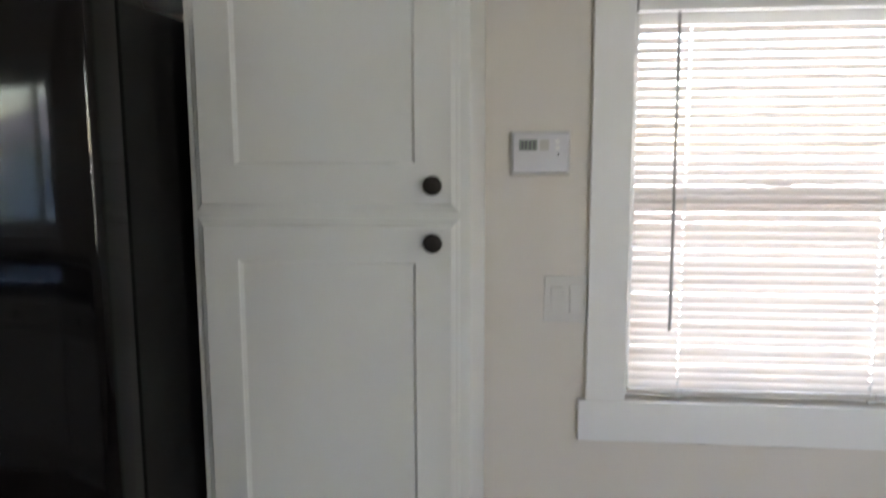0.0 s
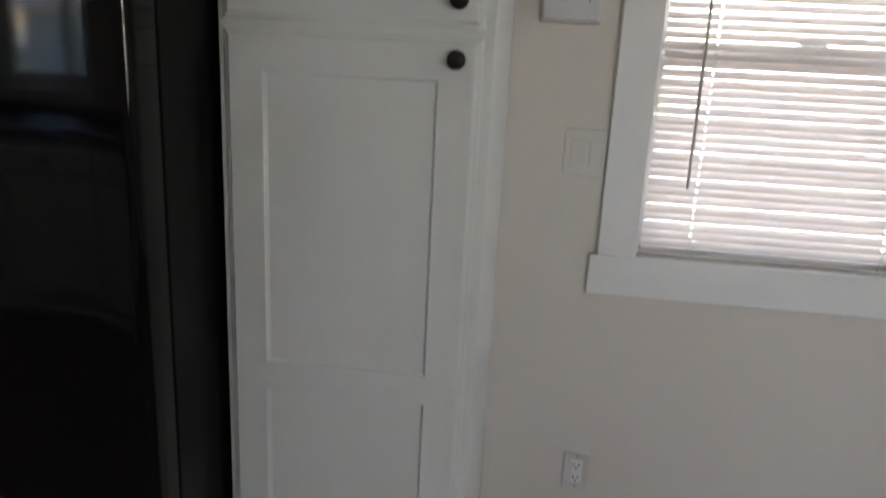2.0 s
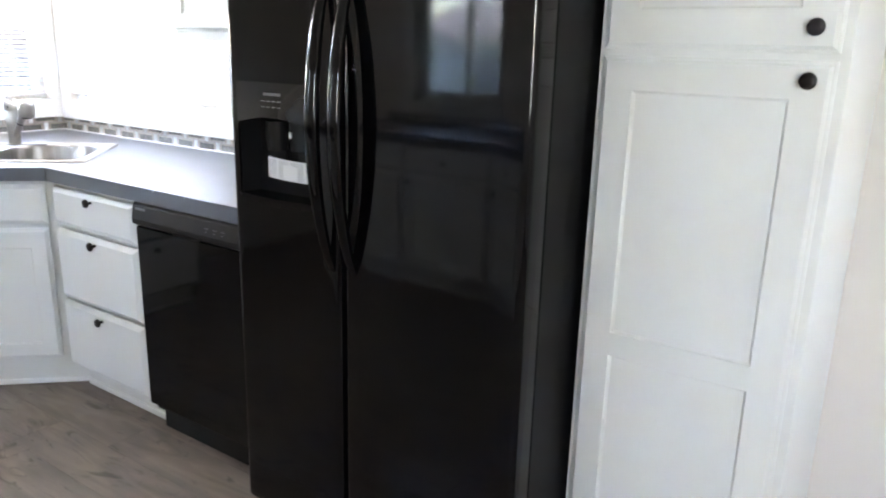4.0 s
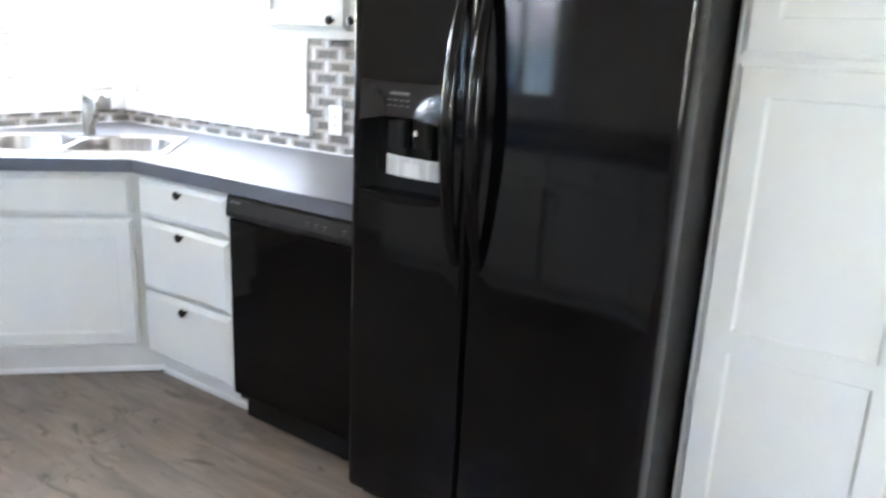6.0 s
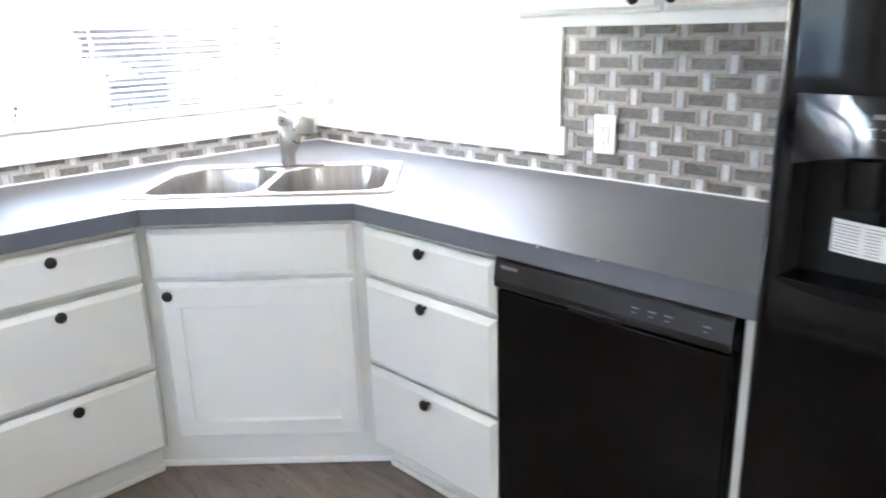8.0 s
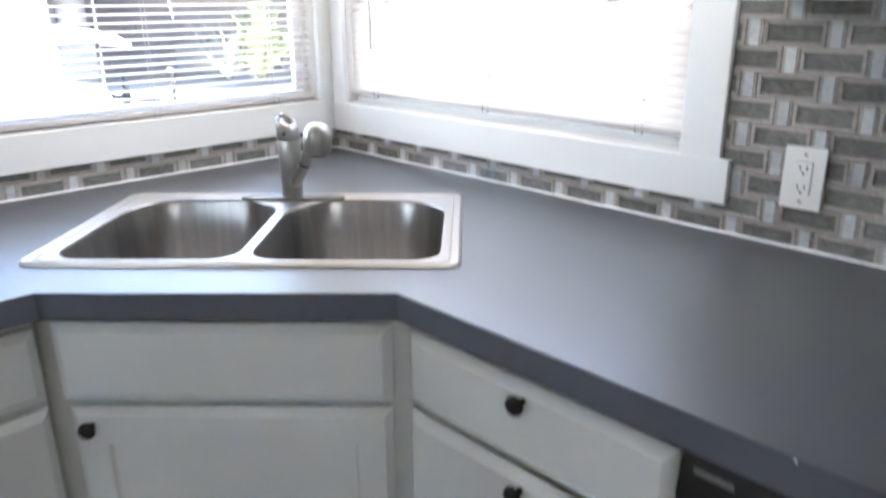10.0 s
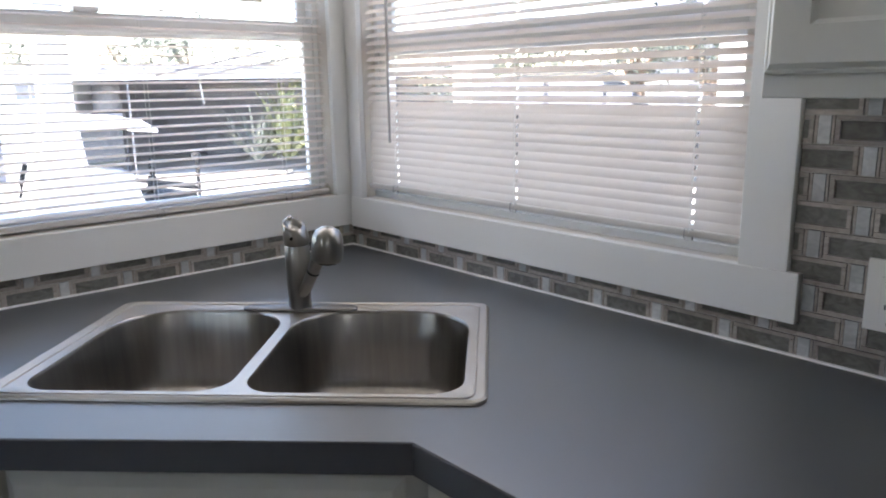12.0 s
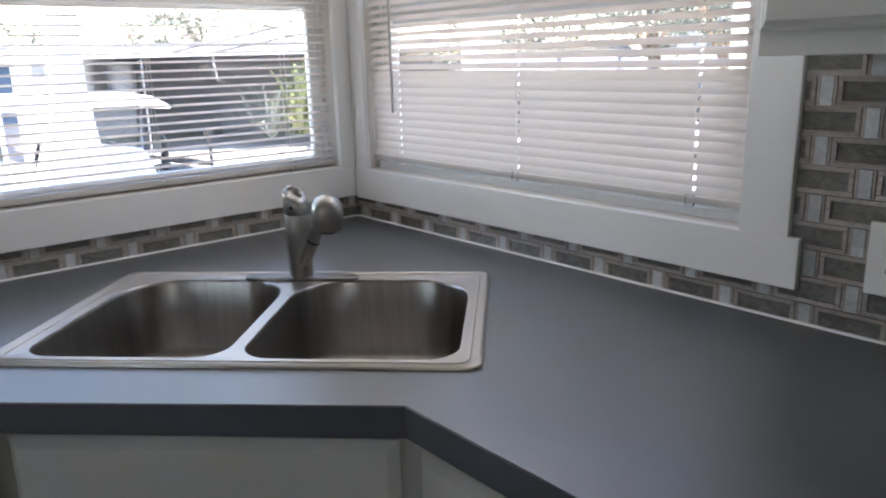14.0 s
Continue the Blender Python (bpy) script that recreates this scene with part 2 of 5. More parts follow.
def part(name, bm, material, parent=None, label=""):
    """Links a bmesh as one mesh object, under a thing or part if one is given."""
    me = bpy.data.meshes.new(name)
    bmesh.ops.recalc_face_normals(bm, faces=bm.faces)
    bm.to_mesh(me)
    bm.free()
    for mt in (material if isinstance(material, (list, tuple)) else [material]):
        me.materials.append(mt)
    ob = new(name, me)
    if parent is not None:
        ob.parent = parent
    if label:
        tagged(ob, label)
    return ob


def thing(name, m, label, category, group="", kind=""):
    ob = new(name)
    ob.empty_display_size = 0.1
    ob.matrix_world = m
    return tagged(ob, label, category, group, kind)


def box(bm, x0, x1, y0, y1, z0, z1, mat=0):
    v = [bm.verts.new(c) for c in ((x0, y0, z0), (x1, y0, z0), (x1, y1, z0), (x0, y1, z0),
                                   (x0, y0, z1), (x1, y0, z1), (x1, y1, z1), (x0, y1, z1))]
    fs = []
    for q in ((0, 3, 2, 1), (4, 5, 6, 7), (0, 1, 5, 4), (1, 2, 6, 5), (2, 3, 7, 6), (3, 0, 4, 7)):
        f = bm.faces.new([v[i] for i in q])
        f.material_index = mat
        fs.append(f)
    return fs


def soften(bm, width, segments=2, angle=40):
    es = [e for e in bm.edges if len(e.link_faces) == 2 and e.calc_face_angle(0) > radians(angle)]
    bmesh.ops.bevel(bm, geom=es, offset=width, segments=segments, profile=0.6, affect='EDGES', clamp_overlap=True)
    return bm


def boxes(*spans, bevel=0.0, segments=2):
    bm = bmesh.new()
    for s in spans:
        box(bm, *s)
    bmesh.ops.recalc_face_normals(bm, faces=bm.faces)
    if bevel:
        soften(bm, bevel, segments)
    return bm


def smooth(ob, angle=40):
    for f in ob.data.polygons:
        f.use_smooth = True
    ob.data.set_sharp_from_angle(angle=radians(angle))
    return ob


def lathe(profile, n=24, bm=None, m=None):
    """Turns (radius, height) pairs round z."""
    bm = bm or bmesh.new()
    rings = []
    for r, h in profile:
        ring = []
        for k in range(n):
            a = 2 * math.pi * k / n
            co = Vector((r * math.cos(a), r * math.sin(a), h))
            ring.append(bm.verts.new(m @ co if m else co))
        rings.append(ring)
    for a, b in zip(rings, rings[1:]):
        for k in range(n):
            bm.faces.new((a[k], a[(k + 1) % n], b[(k + 1) % n], b[k]))
    bm.faces.new(rings[0][::-1])
    bm.faces.new(rings[-1])
    return bm


def tube(path, radii, n=16, bm=None, squash=1.0):
    """A tapering tube along points."""
    bm = bm or bmesh.new()
    pts = [Vector(p) for p in path]
    rings = []
    for i, p in enumerate(pts):
        d = (pts[min(i + 1, len(pts) - 1)] - pts[max(i - 1, 0)]).normalized()
        side = d.cross(Vector((0, 0, 1)))
        side = side.normalized() if side.length > 1e-4 else Vector((1, 0, 0))
        up = side.cross(d)
        r = radii[i] if isinstance(radii, (list, tuple)) else radii
        rings.append([bm.verts.new(p + side * r * math.cos(2 * math.pi * k / n) + up * r * squash * math.sin(2 * math.pi * k / n)) for k in range(n)])
    for a, b in zip(rings, rings[1:]):
        for k in range(n):
            bm.faces.new((a[k], a[(k + 1) % n], b[(k + 1) % n], b[k]))
    bm.faces.new(rings[0][::-1])
    bm.faces.new(rings[-1])
    return bm


def prism(points, z0, z1, holes=()):
    """A flat slab from an outline, with holes right through."""
    bm = bmesh.new()
    edges = []
    loops = []
    for loop in (points, *holes):
        vs = [bm.verts.new((x, y, z1)) for x, y in loop]
        loops.append(vs)
        edges += [bm.edges.new((vs[i], vs[(i + 1) % len(vs)])) for i in range(len(vs))]
    if holes:
        bmesh.ops.triangle_fill(bm, use_beauty=True, use_dissolve=False, edges=edges)
    else:
        bm.faces.new(loops[0])
    tops = list(bm.faces)
    low = {}
    for vs in loops:
        for v in vs:
            low[v] = bm.verts.new((v.co.x, v.co.y, z0))
    for f in tops:
        bm.faces.new([low[v] for v in reversed(f.verts)])
    for vs in loops:
        for i in range(len(vs)):
            a, b = vs[i], vs[(i + 1) % len(vs)]
            bm.faces.new((a, b, low[b], low[a]))
    return bm


# local frames of the furniture: x along the front, y to the back, z up


def knob(parent, x, z, y, label="dark bronze round knob"):
    prof = [(0.006, 0), (0.0055, 0.010), (0.007, 0.014), (0.0155, 0.017), (0.0165, 0.021), (0.0145, 0.026), (0.009, 0.0285), (0.003, 0.029)]
    bm = lathe(prof, 20, m=pose(x, y, z, 90))
    return smooth(part("knob", bm, BRONZE, parent, label), 50)


def panel_door(parent, x0, x1, z0, z1, y, panels, stile, name="door", thick=0.019):
    """A frame-and-panel door with a stepped outer edge; y is its front face."""
    bm = bmesh.new()
    e1, e2, d, s = 0.0045, 0.013, 0.009, 0.006
    xa, xb = x0 + stile, x1 - stile

    def quad(a, b, c, e):
        bm.faces.new([bm.verts.new(p) for p in (a, b, c, e)])
    # stepped edge: back ring, lower step, upper step, front
    rings = [(0, y + thick), (0, y + 0.013), (e1, y + 0.009), (e1 + 0.002, y + 0.009), (e2, y + 0.0005), (e2 + 0.001, y)]
    for (i0, ya), (i1, yb) in zip(rings, rings[1:]):
        A = [(x0 + i0, ya, z0 + i0), (x1 - i0, ya, z0 + i0), (x1 - i0, ya, z1 - i0), (x0 + i0, ya, z1 - i0)]
        B = [(x0 + i1, yb, z0 + i1), (x1 - i1, yb, z0 + i1), (x1 - i1, yb, z1 - i1), (x0 + i1, yb, z1 - i1)]
        for k in range(4):
            quad(A[k], A[(k + 1) % 4], B[(k + 1) % 4], B[k])
    i = rings[-1][0]
    quad((x0, y + thick, z0), (x0, y + thick, z1), (x1, y + thick, z1), (x1, y + thick, z0))
    quad((x0 + i, y, z0 + i), (xa, y, z0 + i), (xa, y, z1 - i), (x0 + i, y, z1 - i))
    quad((xb, y, z0 + i), (x1 - i, y, z0 + i), (x1 - i, y, z1 - i), (xb, y, z1 - i))
    zs = [z0 + i]
    for lo, hi in panels:
        quad((xa, y, zs[-1]), (xb, y, zs[-1]), (xb, y, lo), (xa, y, lo))
        zs.append(hi)
        A = [(xa, y, lo), (xb, y, lo), (xb, y, hi), (xa, y, hi)]
        B = [(xa + 0.001, y + d * 0.5, lo + 0.001), (xb - 0.001, y + d * 0.5, lo + 0.001), (xb - 0.001, y + d * 0.5, hi - 0.001), (xa + 0.001, y + d * 0.5, hi - 0.001)]
        C = [(xa + s, y + d, lo + s), (xb - s, y + d, lo + s), (xb - s, y + d, hi - s), (xa + s, y + d, hi - s)]
        for P, Q in ((A, B), (B, C)):
            for k in range(4):
                quad(P[k], P[(k + 1) % 4], Q[(k + 1) % 4], Q[k])
        quad(*C)
    quad((xa, y, zs[-1]), (xb, y, zs[-1]), (xb, y, z1 - i), (xa, y, z1 - i))
    bmesh.ops.remove_doubles(bm, verts=bm.verts, dist=0.0002)
    return part(name, bm, CAB, parent)


def drawer_front(parent, x0, x1, z0, z1, y, name="drawer_front", thick=0.019):
    """A slab front with a wide bevel round its edge."""
    bm = bmesh.new()
    rings = [(0, y + thick), (0, y + 0.014), (0.003, y + 0.0110), (0.017, y + 0.0006), (0.019, y)]

    def quad(*p):
        bm.faces.new([bm.verts.new(c) for c in p])
    for (i0, ya), (i1, yb) in zip(rings, rings[1:]):
        A = [(x0 + i0, ya, z0 + i0), (x1 - i0, ya, z0 + i0), (x1 - i0, ya, z1 - i0), (x0 + i0, ya, z1 - i0)]
        B = [(x0 + i1, yb, z0 + i1), (x1 - i1, yb, z0 + i1), (x1 - i1, yb, z1 - i1), (x0 + i1, yb, z1 - i1)]
        for k in range(4):
            quad(A[k], A[(k + 1) % 4], B[(k + 1) % 4], B[k])
    i = rings[-1][0]
    quad((x0 + i, y, z0 + i), (x1 - i, y, z0 + i), (x1 - i, y, z1 - i), (x0 + i, y, z1 - i))
    quad((x0, y + thick, z0), (x0, y + thick, z1), (x1, y + thick, z1), (x1, y + thick, z0))
    bmesh.ops.remove_doubles(bm, verts=bm.verts, dist=0.0002)
    return part(name, bm, CAB, parent)

# ---- the shell of the room ----
ROOM_X, ROOM_Y, CEIL_Z, WT = 7.0, -3.6, 2.44, 0.12


def wall(name, a0, a1, openings, m, label):
    """A wall of thickness WT with rectangular openings; a runs along it, b is height."""
    holes = [[(p, r), (q, r), (q, s), (p, s)] for p, q, r, s in openings]
    bm = prism([(a0, 0), (a1, 0), (a1, CEIL_Z), (a0, CEIL_Z)], 0, WT, holes)
    bmesh.ops.transform(bm, matrix=m, verts=bm.verts)
    return tagged(part(name, bm, WALL), label, "wall", kind="structure")


KIT_N = (0.082, 1.302, 1.072, 2.03)
LIVING = (4.166, 4.892, 0.871, 1.850)
KIT_W = (-1.40, -0.072, 1.080, 2.03)
KIT_S = (0.98, 1.68, 1.05, 1.90)
LIVING_S = (5.0, 6.2, 0.90, 2.00)
wall("wall_north", -WT, ROOM_X + WT, [KIT_N, LIVING], Matrix(((1, 0, 0, 0), (0, 0, 1, 0), (0, 1, 0, 0), (0, 0, 0, 1))), "cream painted wall with two windows")
wall("wall_west", ROOM_Y - WT, 0, [KIT_W], Matrix(((0, 0, -1, 0), (1, 0, 0, 0), (0, 1, 0, 0), (0, 0, 0, 1))), "cream painted wall with a kitchen window")
wall("wall_south", 0, ROOM_X, [KIT_S, LIVING_S], Matrix(((1, 0, 0, 0), (0, 0, -1, ROOM_Y), (0, 1, 0, 0), (0, 0, 0, 1))), "plain cream painted wall with two windows")
wall("wall_east", ROOM_Y - WT, 0, [], Matrix(((0, 0, 1, ROOM_X), (1, 0, 0, 0), (0, 1, 0, 0), (0, 0, 0, 1))), "plain cream painted wall")
tagged(part("ceiling", boxes((-WT, ROOM_X + WT, ROOM_Y - WT, WT, CEIL_Z, CEIL_Z + 0.1)), CEIL), "plain white painted ceiling", "ceiling", kind="structure")
floor = tagged(part("floor", boxes((-WT, ROOM_X + WT, ROOM_Y - WT, WT, -0.12, -0.004)), GROUT), "grey-brown wood-look vinyl plank floor", "floor", kind="structure")


def baseboard(x0, x1):
    bm = bmesh.new()
    prof = [(0, 0), (-0.014, 0), (-0.014, 0.070), (-0.010, 0.082), (-0.006, 0.088), (-0.004, 0.096), (0, 0.096)]
    a = [bm.verts.new((x0, y, z)) for y, z in prof]
    b = [bm.verts.new((x1, y, z)) for y, z in prof]
    for i in range(len(prof)):
        j = (i + 1) % len(prof)
        bm.faces.new((a[i], a[j], b[j], b[i]))
    bm.faces.new(a[::-1])
    bm.faces.new(b)
    return tagged(part("baseboard", bm, TRIM), "white painted baseboard along the cream wall", "baseboard", kind="structure")


baseboard(3.815, ROOM_X)

# ---- windows; local x along the wall, y outwards, z up ----


def window(name, m, x0, x1, z0, z1, rail, label, casing=None, f=0.018, s=0.030, rail_h=0.022):
    w = thing(name, m, label, "window", kind="structure")
    bm = boxes((x0, x0 + f, 0.045, 0.115, z0, z1), (x1 - f, x1, 0.045, 0.115, z0, z1),
               (x0 + f, x1 - f, 0.045, 0.115, z0, z0 + 0.014), (x0 + f, x1 - f, 0.045, 0.115, z1 - f, z1), bevel=0.003)
    part("window_frame", bm, VINYL, w)
    for nm, ya, yb, lo, hi in (("lower_sash", 0.05, 0.074, z0 + 0.014, rail + 0.028), ("upper_sash", 0.078, 0.102, rail - 0.028, z1 - f)):
        a, b, foot = x0 + f, x1 - f, rail_h if nm == "lower_sash" else 0.045
        sash = part(nm, boxes((a, a + s, ya, yb, lo, hi), (b - s, b, ya, yb, lo, hi), (a + s, b - s, ya, yb, lo, lo + foot), (a + s, b - s, ya, yb, hi - 0.045, hi), bevel=0.003), VINYL, w)
        pane = part("pane", boxes((a + s - 0.004, b - s + 0.004, ya + 0.010, ya + 0.014, lo + foot - 0.004, hi - 0.041)), GLASS, sash)
        pane.visible_shadow = False
    part("sill_track", boxes((x0, x1, 0.032, 0.0445, z0, z0 + 0.020), bevel=0.002), VINYL, w, "white sill track")
    cx = (x0 + x1) / 2
    part("sash_lock", boxes((cx - 0.03, cx + 0.03, 0.04, 0.075, rail + 0.0285, rail + 0.040), bevel=0.004), VINYL, w)
    if casing:
        for nm, spans in casing.items():
            part(nm, boxes(*spans, bevel=0.0015, segments=1), TRIM, w)
    return w


T = 0.02
north_m = pose(0, 0, 0)
west_m = pose(0, 0, 0, 0, 0, 90)
x0, x1, z0, z1 = KIT_N
window("window_1", north_m, x0, x1, z0, z1, 1.53, "white double-hung window with wide flat white casing beside the sink", {
    "left_casing": [(0.021, x0, -T, -0.0005, z0, z1)], "right_casing": [(x1, 1.396, -T, -0.0005, z0, z1)],
    "bottom_casing": [(0.021, 1.418, -T - 0.002, -0.0005, 0.977, z0)], "head_casing": [(0.021, 1.418, -T - 0.002, -0.0005, z1, z1 + 0.1)]}, rail_h=0.034)
x0, x1, z0, z1 = KIT_W
window("window_2", west_m, x0, x1, z0, z1, 1.575, "white double-hung window with wide flat white casing behind the sink", {
    "left_casing": [(x0 - 0.1, x0, -T, -0.0005, z0, z1)], "right_casing": [(x1, -0.001, -T, -0.0005, z0, z1)],
    "bottom_casing": [(x0 - 0.12, -0.001, -T - 0.001, -0.0005, 0.982, z0)], "head_casing": [(x0 - 0.12, -0.001, -T - 0.001, -0.0005, z1, z1 + 0.1)]})
sticker = thing("window_sticker", west_m @ pose(-0.275, 0.086, 1.655), "white printed energy label on the upper pane", "sticker")
part("paper", boxes((-0.045, 0.045, -0.0006, 0.0, 0.0, 0.075)), SLAT, sticker)
for k in range(5):
    part("print", boxes((-0.038, 0.038 - 0.02 * (k % 2), -0.0012, -0.0006, 0.010 + 0.013 * k, 0.013 + 0.013 * k)), PAPER_INK, sticker)
x0, x1, z0, z1 = LIVING
window("window_3", north_m, x0, x1, z0, z1, 1.372, "white double-hung window with flat white casing near the thermostat", {
    "left_casing": [(4.070, x0, -T, -0.0005, z0, z1)], "right_casing": [(x1, x1 + 0.097, -T, -0.0005, z0, z1)],
    "bottom_casing": [(4.052, x1 + 0.115, -T - 0.002, -0.0005, 0.766, z0)], "head_casing": [(4.050, x1 + 0.115, -T - 0.002, -0.0005, z1, 1.952)]}, 0.008, 0.016)
# Unseen window, added to bring light into the living side.
x0, x1, z0, z1 = LIVING_S
window("window_4", pose(0, ROOM_Y, 0, 0, 0, 180), -x1, -x0, z0, z1, 1.45, "unseen plain white double-hung window added in the opposite wall for light")
# Unseen slab, added to keep sky light off the living-room blind.
tagged(part("awning", boxes((3.2, ROOM_X + 0.2, WT + 0.002, WT + 1.15, 2.02, 2.10), bevel=0.01), TRIM), "unseen flat white slab added outside over the window to shade the blind", "awning", kind="structure")
# Unseen overhang, its depth chosen to stop direct sun entering the south windows.
tagged(part("eave", boxes((-0.2, ROOM_X + 0.2, ROOM_Y - WT - 0.8, ROOM_Y - WT - 0.002, CEIL_Z, CEIL_Z + 0.1)), TRIM), "unseen white boarded overhang added outside the wall to block sun", "eave", kind="structure")


def sliding_window(name, m, x0, x1, z0, z1, label):
    """Two sashes side by side in a flat white casing."""
    w = thing(name, m, label, "window", kind="structure")
    f, mid = 0.03, (x0 + x1) / 2 - 0.05
    part("window_frame", boxes((x0, x0 + f, 0.045, 0.115, z0, z1), (x1 - f, x1, 0.045, 0.115, z0, z1),
                               (x0 + f, x1 - f, 0.045, 0.115, z0, z0 + f), (x0 + f, x1 - f, 0.045, 0.115, z1 - f, z1), bevel=0.003), VINYL, w)
    s = 0.04
    for nm, a, b, ya, yb in (("left_sash", x0 + f, mid + 0.02, 0.05, 0.074), ("right_sash", mid - 0.02, x1 - f, 0.078, 0.102)):
        lo, hi = z0 + f, z1 - f
        sash = part(nm, boxes((a, a + s, ya, yb, lo, hi), (b - s, b, ya, yb, lo, hi), (a + s, b - s, ya, yb, lo, lo + s), (a + s, b - s, ya, yb, hi - s, hi), bevel=0.003), VINYL, w)
        pane = part("pane", boxes((a + s - 0.004, b - s + 0.004, ya + 0.010, ya + 0.014, lo + s - 0.004, hi - s + 0.004)), GLASS, sash)
        pane.visible_shadow = False
    c = 0.08
    for nm, span in (("left_casing", (x0 - c, x0, -T, -0.0005, z0, z1)), ("right_casing", (x1, x1 + c, -T, -0.0005, z0, z1)),
                     ("bottom_casing", (x0 - c - 0.01, x1 + c + 0.01, -T - 0.001, -0.0005, z0 - c, z0)), ("head_casing", (x0 - c - 0.01, x1 + c + 0.01, -T - 0.001, -0.0005, z1, z1 + c))):
        part(nm, boxes(span, bevel=0.0015, segments=1), TRIM, w)
    return w


sliding_window("window_5", pose(0, ROOM_Y, 0, 0, 0, 180), -KIT_S[1], -KIT_S[0], KIT_S[2], KIT_S[3], "white sliding window over the opposite counter")

# ---- mini blinds ----
rng = random.Random(4)


def blind(m, x0, x1, z0, z1, y, tilt, label, cords, wand=None, wand_z=1.25, pitch=0.0226, slat=0.0255, lift=0.030):
    """tilt: degrees for a height; positive turns the room edge down."""
    b = thing("mini_blind", m, label, "blind", group="mini blinds")
    part("headrail", boxes((x0, x1, y - 0.014, y + 0.016, z1 - 0.030, z1 - 0.003), bevel=0.002), VINYL, b, "white metal headrail")
    bm = bmesh.new()
    n = 6
    rows = []
    for k in range(n + 1):
        u = k / n - 0.5
        rows.append([bm.verts.new((sx, u * slat, 0.0030 * (1 - 4 * u * u))) for sx in (x0 + 0.004, *sorted(c + e for c in cords for e in (-0.003, 0.003)), x1 - 0.004)])
    for j, (p, q) in enumerate(zip(rows, rows[1:])):
        for k in range(len(p) - 1):
            if k % 2 and j in (2, 3):
                continue  # cord holes
            bm.faces.new((p[k], p[k + 1], q[k + 1], q[k]))
    first = None
    zb = z0 + lift
    count = int((z1 - 0.04 - zb) / pitch)
    for k in range(count):
        z = zb + 0.008 + k * pitch
        if first is None:
            ob = part("slat", bm, SLAT, b)
            first = smooth(ob, 80)
        else:
            ob = new("slat", first.data)
            ob.parent = b
        ob.location = (0, y, z)
        ob.rotation_euler = (radians(tilt(z) + rng.uniform(-0.1, 0.1)), radians(rng.uniform(-0.02, 0.02)), 0)
    part("bottom_rail", boxes((x0 + 0.002, x1 - 0.002, y - 0.013, y + 0.013, zb - 0.018, zb - 0.003), bevel=0.004), RAIL, b, "off-white bottom rail")
    for cx in cords:
        for dy in (-0.0128, 0.0128):
            part("ladder_cord", tube([(cx, y + dy, zb - 0.01), (cx, y + dy, z1 - 0.02)], 0.0007, 5), VINYL, b)
        part("cord_clip", boxes((cx - 0.010, cx + 0.010, y - 0.019, y - 0.012, zb - 0.024, zb + 0.000), bevel=0.003), GLASS, b, "clear plastic hold-down clip")
    if wand is not None:
        part("tilt_wand", tube([(wand, y - 0.03, wand_z), (wand - 0.004, y - 0.026, z1 - 0.035)], 0.0038, 8), WAND, b, "grey plastic tilt wand")
    return b


x0, x1, z0, z1 = KIT_N
blind(north_m, x0 + 0.008, x1 - 0.006, z0, z1, 0.016, lambda z: 69 if z < 1.345 else (52 if z < 1.368 else 30), "white mini blind closed below and half open above", (0.225, 0.70, 1.185), wand=0.222, wand_z=1.25, lift=0.050, slat=0.0290)
x0, x1, z0, z1 = KIT_W
blind(west_m, x0 + 0.008, x1 - 0.008, z0, z1, 0.016, lambda z: 9, "white mini blind with slats open flat", (-0.23, -0.62, -1.27), lift=0.026)
x0, x1, z0, z1 = LIVING
blind(north_m, x0 + 0.008, x1 - 0.006, z0, z1, 0.014, lambda z: 51, "white mini blind with slats tilted half shut", (4.299, 4.760), wand=4.270, wand_z=1.055, pitch=0.0222)

# ---- kitchen cabinets ----
C, D = 0.914, 0.74
FACE, FRONT = -0.712, -0.732
TOE = 0.10


def drawer_unit(m, width, label):
    u = thing("drawer_cabinet", m, label, "cabinet", group="drawer cabinets")
    # local: x from 0 to width, front face at y = 0, back at 0.69
    # Body set back past the fronts so the gaps between them read dark.
    part("body", boxes((0, width, 0.032, 0.69, TOE, 0.862), bevel=0.001, segments=1), CAB, u)
    part("toe_kick", boxes((0, width, 0.082, 0.10, 0.0, TOE)), CAB, u)
    part("shoe_moulding", boxes((0, width, 0.070, 0.082, 0.0, 0.022), bevel=0.005), TRIM, u, "white shoe moulding along the floor")
    for lo, hi in ((0.697, 0.842), (0.403, 0.680), (0.115, 0.390)):
        d = drawer_front(u, 0.000, width - 0.004, lo, hi, 0.0)
        knob(d, width * 0.5 + 0.008, {0.697: 0.815, 0.403: 0.654, 0.115: 0.358}[lo], 0.0)
    return u


drawer_unit(pose(1.196, FRONT, 0), 0.530, "off-white painted cabinet with three drawers beside the dishwasher")
drawer_unit(pose(0.732, -1.196 - 0.530, 0, 0, 0, 90), 0.530, "off-white painted cabinet with three drawers under the window")


